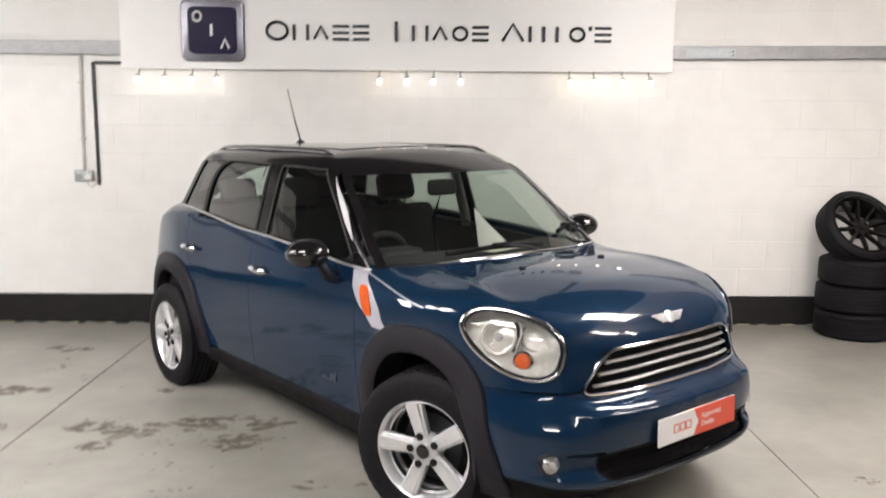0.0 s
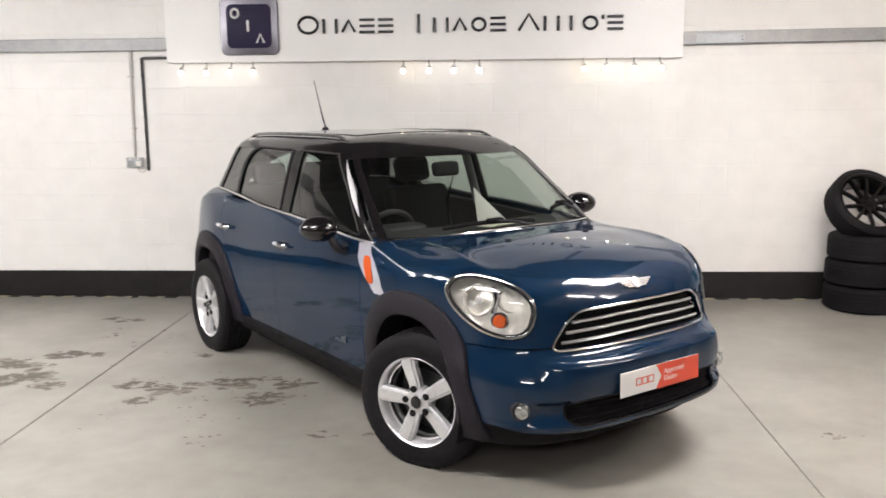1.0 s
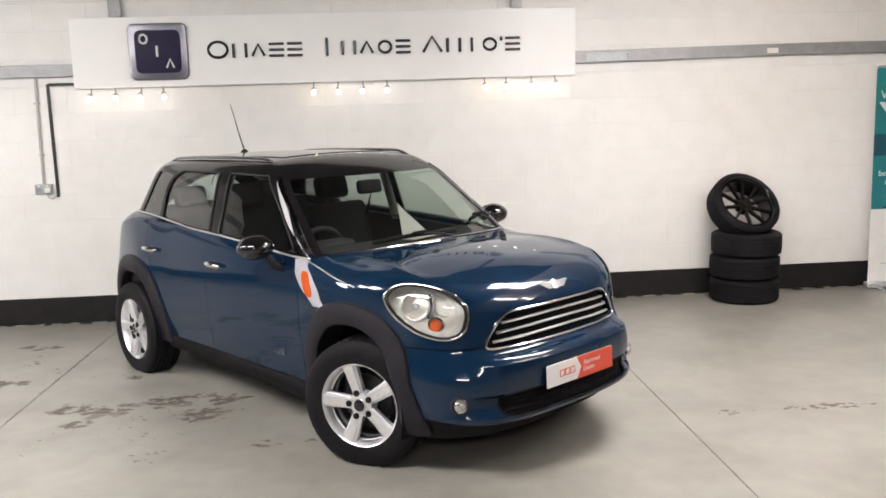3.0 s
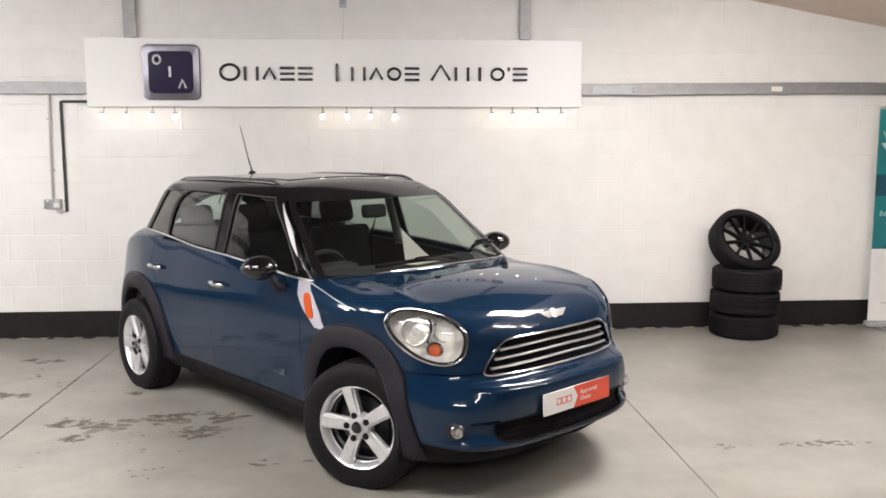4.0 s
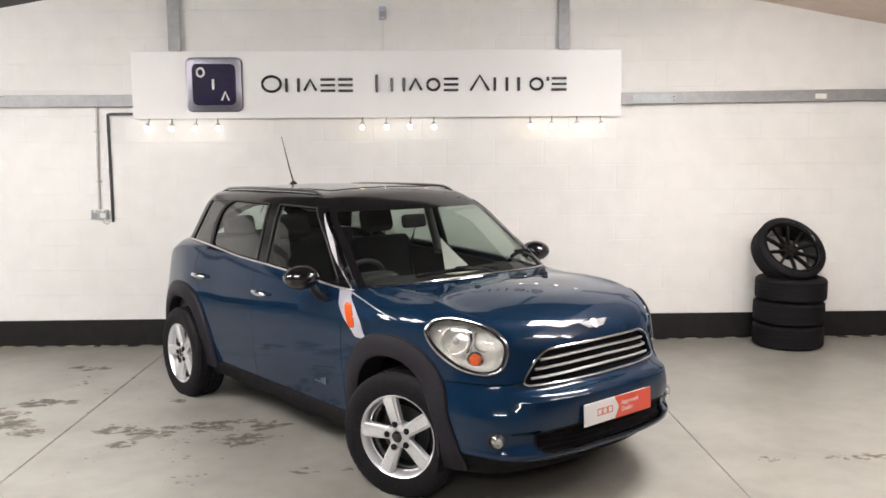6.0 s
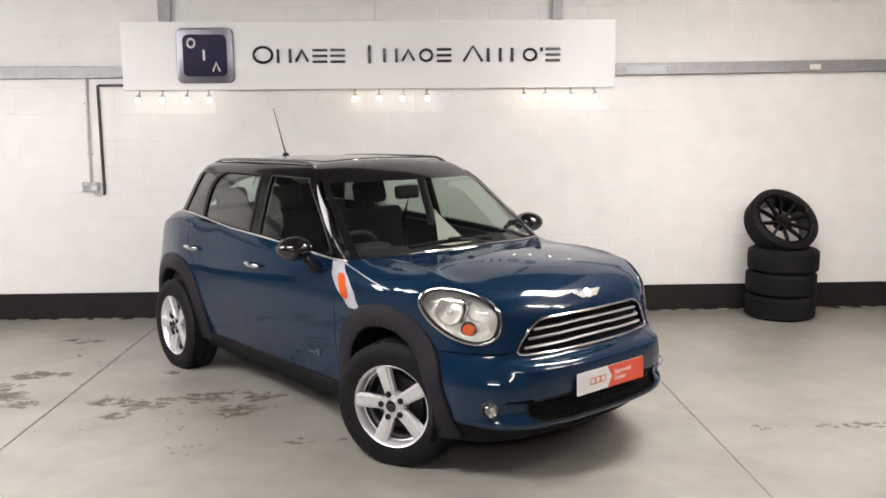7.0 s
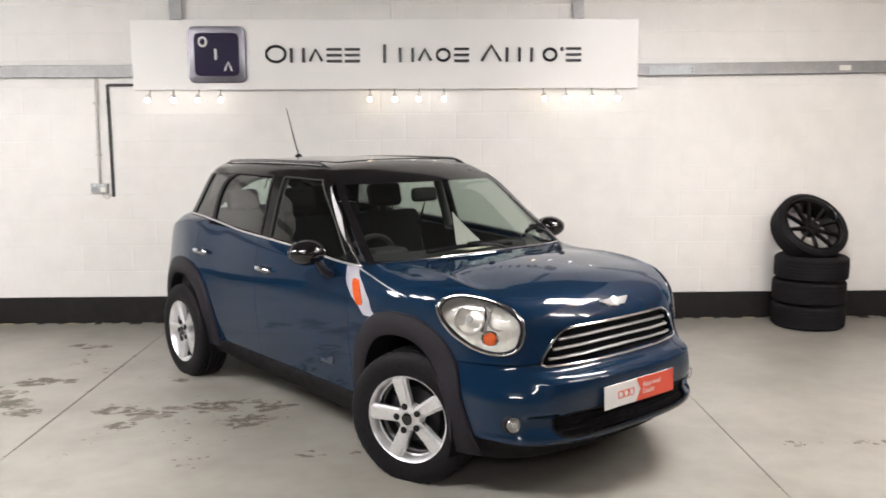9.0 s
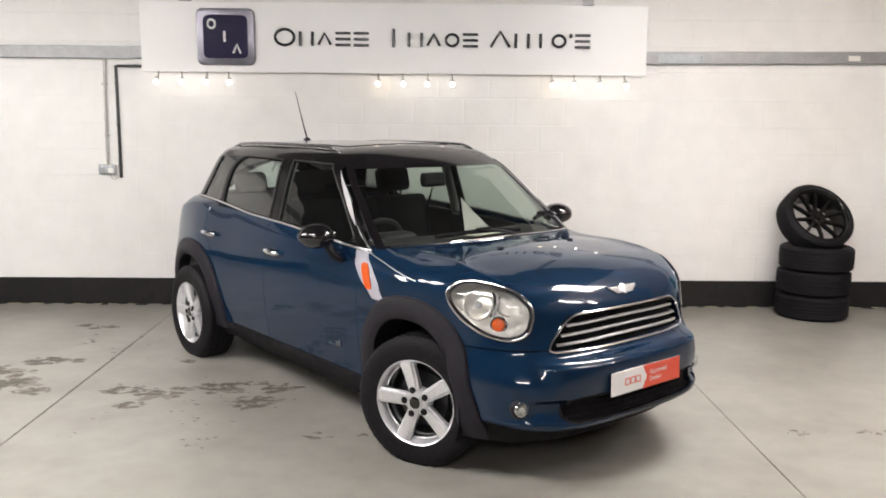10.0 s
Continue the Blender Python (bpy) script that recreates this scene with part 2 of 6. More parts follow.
def upper_body(p):
    x, y, z = p[..., 0], np.abs(p[..., 1]), p[..., 2]
    top = z - ROOF(x) + 0.09 * y * y
    side = (y - GLASS_WIDE(z) + 0.028 * np.clip(-1.6 - x, 0, 2) ** 2 + 0.02 * np.clip(x + 1.2, 0, 1)) * 0.95
    # the windscreen leans back, and bows ahead in the middle
    screen = ((x + 0.262 + 0.30 * y * y) + (z - 1.02) * 1.40) * 0.58
    hatch = (-3.10 + 0.78 * (z - 1.1) + 0.50 * y * y - x) * 0.85
    d = smax(smax(side, screen, 0.04), hatch, 0.12)
    return smax(d, top, 0.055)


def shoot(field, origin, way, far=1.6):
    """Where rays from inside a shape leave it."""
    origin, way = np.broadcast_arrays(np.asarray(origin, float), np.asarray(way, float))
    way = way / np.linalg.norm(way, axis=-1, keepdims=True)
    lo, hi = np.zeros(way.shape[:-1]), np.full(way.shape[:-1], far)
    for _ in range(26):
        mid = (lo + hi) / 2
        inside = field(origin + way * mid[..., None]) < 0
        lo, hi = np.where(inside, mid, lo), np.where(inside, hi, mid)
    return origin + way * lo[..., None]


def facing(field, p):
    g = np.stack([field(p + e) - field(p - e) for e in np.eye(3) * 0.004], -1)
    return g / np.maximum(np.linalg.norm(g, axis=-1, keepdims=True), 1e-9)


def on_side(field, x, z, lift=0.0, hand=-1):
    """The point of a flank at length x and height z; hand -1 is its right."""
    x, z = np.broadcast_arrays(np.asarray(x, float), np.asarray(z, float))
    p = shoot(field, np.stack([x, 0 * x, z], -1), np.array([0.0, hand, 0.0]))
    return p + lift * facing(field, p)


def on_front(field, y, z, lift=0.0):
    y, z = np.broadcast_arrays(np.asarray(y, float), np.asarray(z, float))
    p = shoot(field, np.stack([0 * y, y, z], -1), np.array([1.0, 0.0, 0.0]))
    return p + lift * facing(field, p)


def on_top(field, x, y, lift=0.0, base=0.6):
    x, y = np.broadcast_arrays(np.asarray(x, float), np.asarray(y, float))
    p = shoot(field, np.stack([x, y, 0 * x + base], -1), np.array([0.0, 0.0, 1.0]))
    return p + lift * facing(field, p)

# ---- tools for meshes
def part(name, bm, mat, parent=None, label="", smooth=True):
    """One mesh object out of a bmesh, under its thing."""
    me = bpy.data.meshes.new(name)
    bm.to_mesh(me)
    bm.free()
    me.materials.append(mat)
    if smooth:
        me.polygons.foreach_set("use_smooth", [True] * len(me.polygons))
        me.set_sharp_from_angle(angle=radians(35))
    ob = new(name, me)
    ob.parent = parent
    return tagged(ob, label)


def thing(name, label, category, at=None, group="", kind=""):
    """An Empty at the base of a thing."""
    ob = new(name)
    ob.empty_display_size = 0.1
    if at is not None:
        ob.matrix_world = at
    return tagged(ob, label, category, group, kind)


def box(size, at=(0, 0, 0), bevel=0.0, seg=2, turn=None, bm=None, taper=None):
    """A box with rounded edges, centred at a place; taper shrinks its top."""
    own = bmesh.new()
    bmesh.ops.create_cube(own, size=1)
    for v in own.verts:
        k = taper if taper and v.co.z > 0 else (1, 1)
        v.co = Vector((v.co.x * size[0] * k[0], v.co.y * size[1] * k[1], v.co.z * size[2]))
    if bevel:
        bmesh.ops.bevel(own, geom=own.edges[:], offset=bevel, segments=seg, profile=0.5, affect="EDGES")
    own.transform(Matrix.Translation(at) @ (turn or Matrix()))
    return own if bm is None else merge(bm, own)


def merge(bm, other):
    me = bpy.data.meshes.new("scrap")
    other.to_mesh(me)
    other.free()
    bm.from_mesh(me)
    bpy.data.meshes.remove(me)
    return bm


def lathe(profile, seg=48, bm=None, close=False):
    """Turns (radius, along) pairs round the y axis; the outer face looks to -y."""
    own = bm or bmesh.new()
    rings = []
    for r, a in profile:
        rings.append([own.verts.new((r * math.cos(2 * math.pi * i / seg), a, r * math.sin(2 * math.pi * i / seg))) for i in range(seg)])
    pairs = list(zip(rings, rings[1:])) + ([(rings[-1], rings[0])] if close else [])
    for a, b in pairs:
        for i in range(seg):
            own.faces.new((a[i], a[(i + 1) % seg], b[(i + 1) % seg], b[i]))
    bmesh.ops.recalc_face_normals(own, faces=own.faces[:])
    return own


def disc(radius, depth, at, way=(0, -1, 0), seg=20, bevel=0.0, bm=None, top=None):
    """A short cylinder that looks along a direction."""
    own = bmesh.new()
    bmesh.ops.create_cone(own, cap_ends=True, segments=seg, radius1=radius, radius2=radius if top is None else top, depth=depth)
    if bevel:
        bmesh.ops.bevel(own, geom=[e for e in own.edges if len(e.link_faces) == 2 and max(len(f.verts) for f in e.link_faces) > 4], offset=bevel, segments=2, profile=0.5, affect="EDGES")
    own.transform(Matrix.Translation(at) @ Vector(way).to_track_quat("Z", "Y").to_matrix().to_4x4())
    return own if bm is None else merge(bm, own)


def tube(points, radius, seg=8, bm=None, closed=False, flat=1.0, up=None):
    """A round or flattened bar along points; radius may be a list."""
    own = bm or bmesh.new()
    pts = [Vector(p) for p in points]
    n = len(pts)
    rings = []
    for i, p in enumerate(pts):
        a = pts[i - 1] if (i or closed) else pts[i]
        b = pts[(i + 1) % n] if (i < n - 1 or closed) else pts[i]
        t = (b - a).normalized()
        side = t.cross(Vector(up[i]) if up is not None else Vector((0, 0, 1)))
        if side.length < 1e-3:
            side = t.cross(Vector((0, 1, 0)))
        side.normalize()
        top = side.cross(t)
        r = radius[i] if isinstance(radius, (list, tuple)) else radius
        rings.append([own.verts.new(p + side * (r * math.cos(2 * math.pi * k / seg)) + top * (r * flat * math.sin(2 * math.pi * k / seg))) for k in range(seg)])
    for a, b in list(zip(rings, rings[1:])) + ([(rings[-1], rings[0])] if closed else []):
        for k in range(seg):
            own.faces.new((a[k], a[(k + 1) % seg], b[(k + 1) % seg], b[k]))
    if not closed:
        own.faces.new(rings[0][::-1]), own.faces.new(rings[-1])
    bmesh.ops.recalc_face_normals(own, faces=own.faces[:])
    return own


def panel(name, p, field, mat, parent, label="", skip=None, rim=0.018, lift=0.0, loop=False):
    """A pressed panel: a grid of points on a shape, with its edges turned in."""
    nrm = facing(field, p)
    p = p + nrm * lift
    n, m = p.shape[:2]
    verts, normals = [tuple(v) for v in p.reshape(-1, 3)], [tuple(v) for v in nrm.reshape(-1, 3)]
    faces = []
    mid = (p[:-1, :-1] + p[1:, 1:] + p[:-1, 1:] + p[1:, :-1]) / 4
    gone = skip(mid) if skip else np.zeros((n - 1, m - 1), bool)
    a, b, c = p[n // 2, m // 2], p[n // 2 + 1, m // 2], p[n // 2, m // 2 + 1]
    flip = np.dot(np.cross(b - a, c - a), nrm[n // 2, m // 2]) < 0
    for i in range(n - 1):
        for j in range(m - 1):
            if not gone[i, j]:
                q = (i * m + j, (i + 1) * m + j, (i + 1) * m + j + 1, i * m + j + 1)
                faces.append(q[::-1] if flip else q)
    if rim:
        uses = {}
        for f in faces:
            for e in zip(f, f[1:] + f[:1]):
                uses[frozenset(e)] = None if frozenset(e) in uses else e
        outer = [e for e in uses.values() if e]
        here, low = {}, {}
        for k in {v for e in outer for v in e}:
            here[k] = len(verts)
            verts.append(verts[k]), normals.append(normals[k])
            low[k] = len(verts)
            verts.append(tuple(np.array(verts[k]) - np.array(normals[k]) * rim)), normals.append(normals[k])
        for a2, b2 in outer:
            faces.append((here[b2], here[a2], low[a2], low[b2]))
    me = bpy.data.meshes.new(name)
    me.from_pydata(verts, [], faces)
    me.polygons.foreach_set("use_smooth", [True] * len(me.polygons))
    me.normals_split_custom_set_from_vertices(normals)
    me.materials.append(mat)
    me.update()
    ob = new(name, me)
    ob.parent = parent
    return tagged(ob, label)


def lettering(name, words, size, mat, parent, m, depth=0.002, label=""):
    data = bpy.data.curves.new(name, "FONT")
    data.body, data.size, data.extrude, data.align_x, data.align_y = words, size, depth, "LEFT", "CENTER"
    data.materials.append(mat)
    ob = new(name, data)
    ob.parent = parent
    ob.matrix_local = m
    return tagged(ob, label)


# ---- the showroom
WALL = 6.97
LEFT, RIGHT, BACK = -9.0, 11.0, -8.0


def ceiling_height(x):
    return 3.706 - 0.18 * abs(x)


def floor():
    """Painted concrete slabs with filled joints between them."""
    base = tagged(part("floor", box((RIGHT - LEFT, WALL - BACK, 0.1), ((LEFT + RIGHT) / 2, (WALL + BACK) / 2, -0.056)), JOINT, smooth=False),
                  "grey painted concrete showroom floor with worn patches", "floor", kind="structure")
    edges = [LEFT, -6.11, -2.113, 1.872, 5.86, 9.85, RIGHT]
    for a, b in zip(edges, edges[1:]):
        part("slab", box((b - a - 0.005, WALL - BACK, 0.02), ((a + b) / 2, (WALL + BACK) / 2, -0.010), 0.003, 1), FLOOR_PAINT, base)
    return base


floor()


def slab_wall(name, size, at, label, paint=None):
    return tagged(part(name, box(size, at), paint or WALL_PAINT, smooth=False), label, "wall", kind="structure")


north = slab_wall("wall_north", (RIGHT - LEFT, 0.2, 4.2), ((LEFT + RIGHT) / 2, WALL + 0.112, 2.0), "white painted blockwork wall behind the car")
# the other three walls are added out of view to steer bounce light
slab_wall("wall_west", (0.2, WALL - BACK + 0.4, 4.2), (LEFT - 0.1, (WALL + BACK) / 2, 2.0), "unseen side wall, its grey set for bounce light", BOUNCE_GREY)
slab_wall("wall_east", (0.2, WALL - BACK + 0.4, 4.2), (RIGHT + 0.1, (WALL + BACK) / 2, 2.0), "unseen side wall, its grey set for bounce light", BOUNCE_GREY)
slab_wall("wall_south", (RIGHT - LEFT, 0.2, 4.2), ((LEFT + RIGHT) / 2, BACK - 0.1, 2.0), "unseen rear wall, its grey set for bounce light", BOUNCE_GREY)


def ceiling(name, stretches, paint, label):
    bm = bmesh.new()
    for a, b in stretches:
        za, zb = ceiling_height(a), ceiling_height(b)
        quad = [(a, BACK - 0.2, za), (b, BACK - 0.2, zb), (b, WALL + 0.012, zb), (a, WALL + 0.012, za)]
        low = [bm.verts.new(q) for q in quad]
        high = [bm.verts.new((q[0], q[1], q[2] + 0.12)) for q in quad]
        bm.faces.new(low[::-1]), bm.faces.new(high)
        for i in range(4):
            bm.faces.new((low[i], low[(i + 1) % 4], high[(i + 1) % 4], high[i]))
    bmesh.ops.recalc_face_normals(bm, faces=bm.faces[:])
    tagged(part(name, bm, paint, smooth=False), label, "ceiling", kind="structure")


# this stretch is darkened so that roof, pillars and bonnet reflect little light
ceiling("ceiling", ((LEFT - 0.2, 0.0), (0.0, 2.7)), DIM_CEILING, "pitched ceiling over the showroom, darkened for reflections in the car")
ceiling("ceiling_lining", ((2.7, RIGHT + 0.2),), CEILING_PAINT, "pinkish beige sloping roof lining")


def skirting():
    bm = box((RIGHT - LEFT, 0.018, 0.238), ((LEFT + RIGHT) / 2, WALL - 0.009, 0.121), 0.004, 1)
    base = tagged(part("skirting", bm, SKIRT, smooth=False), "black painted skirting strip along the wall foot", "skirting", kind="structure")
    rng = random.Random(4)
    tape = bmesh.new()
    x = LEFT + 0.2
    while x < RIGHT - 0.3:
        w = 0.085 + rng.random() * 0.03
        if rng.random() < 0.75:
            y0, y1 = WALL - 0.020 - 0.034 - rng.random() * 0.012, WALL - 0.019
            lean = 0.035
            tape.faces.new([tape.verts.new(c) for c in ((x, y0, 0.003), (x + w, y0, 0.003), (x + w + lean, y1, 0.003), (x + lean, y1, 0.003))])
        x += w * 2
    # the black stripes between, ragged where the tape has lifted
    dark = bmesh.new()
    x = LEFT + 0.1
    while x < RIGHT - 0.3:
        w = 0.05 + rng.random() * 0.07
        deep = 0.022 + rng.random() * 0.045
        box((w, deep, 0.004), (x + w / 2, WALL - 0.019 - deep / 2, 0.0036), 0.0015, 1, Matrix.Rotation(radians(rng.uniform(-6, 6)), 4, "Z"), bm=dark)
        x += w + 0.07 + rng.random() * 0.06
    out = bmesh.ops.extrude_face_region(tape, geom=tape.faces[:])
    bmesh.ops.translate(tape, verts=[v for v in out["geom"] if isinstance(v, bmesh.types.BMVert)], vec=(0, 0, 0.002))
    bmesh.ops.recalc_face_normals(tape, faces=tape.faces[:])
    strip = tagged(part("floor_tape", tape, TAPE, smooth=False), "worn yellow and black hazard tape along the wall foot", "floor tape", kind="structure")
    part("black_stripe", dark, SKIRT, strip, "black stripes of the tape", smooth=False)


skirting()

# ---- the car
HEADING = -51.6
CAR_AT = Vector((0.063, 3.352, 0)) + 0.81 * Vector((-math.sin(radians(HEADING)), math.cos(radians(HEADING)), 0))
car = thing("hatchback_car", "blue five-door hatchback with a gloss black roof on grey concrete", "car", Matrix.Translation(CAR_AT) @ pose(0, 0, 0, 0, 0, HEADING))

ARCH_F, ARCH_R = (-0.045, 0.335), (-2.585, 0.335)
ARCH_RX, ARCH_RZ = 0.405, 0.485


def arch_top(x, centre=ARCH_F, grow=0.0):
    u = np.clip(np.abs(np.asarray(x, float) - centre[0]) / (ARCH_RX + grow), 0, 1)
    return centre[1] + (ARCH_RZ + grow) * (1 - u ** 2.4) ** (1 / 2.4)


def arch_side(z, centre=ARCH_F, grow=0.0):
    u = np.clip((np.asarray(z, float) - centre[1]) / (ARCH_RZ + grow), 0, 1)
    return (ARCH_RX + grow) * (1 - u ** 2.4) ** (1 / 2.4)


BELT = curve([-3.3, -3.0, -2.72, -2.5, -1.45, -0.8, -0.48, 0], [0.94, 1.035, 1.088, 1.107, 1.078, 1.043, 1.022, 1.02])

# headlamp outline: a tilted egg seen along the corner of the nose
LAMP_AT, LAMP_WAY, LAMP_U = np.array([0.358, -0.648, 0.838]), np.array([0.645, -0.745, 0.16]), np.array([0.757, 0.653, 0.0])


def lamp_cut(a):
    """The lamp's egg is cut away towards its lower rear and fuller at its lower front."""
    return 1 - 0.26 * np.clip(-np.cos(a), 0, 1) * np.clip(-np.sin(a), 0, 1) + 0.10 * np.clip(np.cos(a), 0, 1) * np.clip(-np.sin(a), 0, 1)


def lamp_outline(a, grow=1.0):
    """Points across the lamp's plane at angles a."""
    ca, sa = np.cos(a), np.sin(a)
    k = (np.abs(ca) ** 2.35 + np.abs(sa) ** 2.35) ** (-1 / 2.35) * lamp_cut(a)
    u, v = 0.205 * grow * k * ca, 0.111 * grow * k * sa * (1 + 0.10 * ca)
    t = radians(-17)
    u, v = u * math.cos(t) - v * math.sin(t), u * math.sin(t) + v * math.cos(t)
    return LAMP_AT + u[..., None] * LAMP_U + v[..., None] * np.array([0, 0, 1.0])


def on_lamp(a, grow=1.0, lift=0.0, hand=-1):
    p = lamp_outline(np.asarray(a, float), np.asarray(grow, float))
    s = shoot(lower_body, p - 0.3 * LAMP_WAY, LAMP_WAY)
    s = s + lift * facing(lower_body, s)
    return s * np.array([1, -hand, 1])


def in_lamp(p):
    """Whether a point of the nose lies behind either headlamp."""
    q = p * np.array([1, 1, 1.0])
    q[..., 1] = -np.abs(q[..., 1])
    d = q - LAMP_AT
    u, v = d @ LAMP_U, d[..., 2] - 0.0
    t = radians(17)
    u, v = u * math.cos(t) - v * math.sin(t), u * math.sin(t) + v * math.cos(t)
    cut = lamp_cut(np.arctan2(v / 0.111, u / 0.205))
    u, v = u / cut, v / cut
    return ((np.abs(u / 0.205) ** 2.35 + np.abs(v / 0.111) ** 2.35) < 1.12) & (p[..., 0] > 0.05)


GRILLE_LOW, GRILLE_HIGH = 0.648, 0.818


def grille_half(z):
    return 0.522 - 0.115 * (z - GRILLE_LOW) / (GRILLE_HIGH - GRILLE_LOW)


def in_grille(p):
    x, y, z = p[..., 0], np.abs(p[..., 1]), p[..., 2]
    return (x > 0.3) & (z > GRILLE_LOW + 0.004) & (z < GRILLE_HIGH - 0.004) & (y < grille_half(z) - 0.004)


def bonnet():
    """The clamshell bonnet: from the windscreen over the nose to the bumper seam, lamps and grille left open."""
    ns, nt = 230, 120
    t = np.linspace(0, 1, nt)[None, :]
    s = np.linspace(-1, 1, 2 * ns + 1)[:, None]
    a = np.abs(s)
    fan = 0.42
    theta = np.where(a < fan, a / fan, 1.0) * math.pi / 2
    back = np.clip((a - fan) / (1 - fan), 0, 1)
    start = -0.497 + 0.235 * t ** 1.6
    start = start + 0 * s
    ox = 0.1 + (start - 0.1) * back
    hand = np.sign(s) + (s == 0)
    way = np.stack(np.broadcast_arrays(np.cos(theta), hand * np.sin(theta), 0 * theta), -1)
    at_low = shoot(lower_body, np.stack(np.broadcast_arrays(ox[:, :1], 0 * ox[:, :1], 0.72 + 0 * ox[:, :1]), -1), way)
    x_low = at_low[..., 0]
    low = np.where(x_low > 0.0, np.maximum(0.664, arch_top(x_low)), arch_top(x_low)) 
    low = np.where(x_low < -0.25, np.maximum(low, 0.80), low) - np.where(x_low > 0.235, 0, 0.012)
    at_low = shoot(lower_body, np.concatenate([ox[:, :1, None], 0 * ox[:, :1, None], low[:, :, None]], -1), way)
    reach = np.hypot(at_low[..., 0] - ox[:, :1], at_low[..., 1])
    e0 = np.arctan2(low - 0.45, reach)
    e = e0 + (math.pi / 2 - e0) * t
    rays = np.concatenate([way[:, :, :2] * np.cos(e)[..., None], np.sin(e)[..., None]], -1)
    org = np.stack(np.broadcast_arrays(ox, 0 * ox, 0.45 + 0 * ox), -1)
    p = shoot(lower_body, org, rays)
    for _ in range(4):
        # its rear edge follows the foot of the windscreen
        edge = p[-1, :, 1]
        start = np.maximum(-0.252 - 0.31 * edge ** 2, -0.497)[None, :] + 0 * s
        start = np.where(np.abs(edge)[None, :] > 0.72, -0.497, start)
        ox = 0.1 + (start - 0.1) * back
        org = np.stack(np.broadcast_arrays(ox, 0 * ox, 0.45 + 0 * ox), -1)
        p = shoot(lower_body, org, rays)
    half = p[-1][np.abs(p[-1, :, 1]) < 0.68]
    strip = np.concatenate([half * np.array([1, -1, 1]), half[::-1][1:]])
    part("scuttle_strip", tube(strip + facing(lower_body, strip) * 0.004, 0.0042, 8), CHROME, car, "chrome strip at the foot of the windscreen")
    panel("bonnet", p, lower_body, BLUE, car, skip=lambda q: in_lamp(q) | in_grille(q))


bonnet()


def edge_highlight(hand):
    """The highlight on the bonnet edge over the front wing, a bright bar from the side panel to the lamp."""
    x = np.linspace(-0.49, -0.02, 40)
    z = curve([-0.58, -0.36, -0.16, -0.04, 0.12], [1.032, 0.985, 0.945, 0.926, 0.910])(x)
    edge = on_side(lower_body, x, z, 0.0005, hand)
    # satin metal on blue bodywork draws the glint as a solid strip
    part("edge_highlight", tube(edge, 0.0036, 8, flat=0.6, up=facing(lower_body, edge)), SATIN, car, "highlight along the bonnet seam, laid on as a bright bar")


def wing_strip(hand):
    """The narrow foot of the front wing between door and wheel arch."""
    z = np.linspace(0.35, 0.83, 30)[None, :]
    u = np.linspace(0, 1, 10)[:, None]
    x = -0.497 + u * (ARCH_F[0] - arch_side(z) + 0.03 + 0.497)
    panel("front_wing", on_side(lower_body, x, z + 0 * x, -0.001, hand), lower_body, BLUE, car)


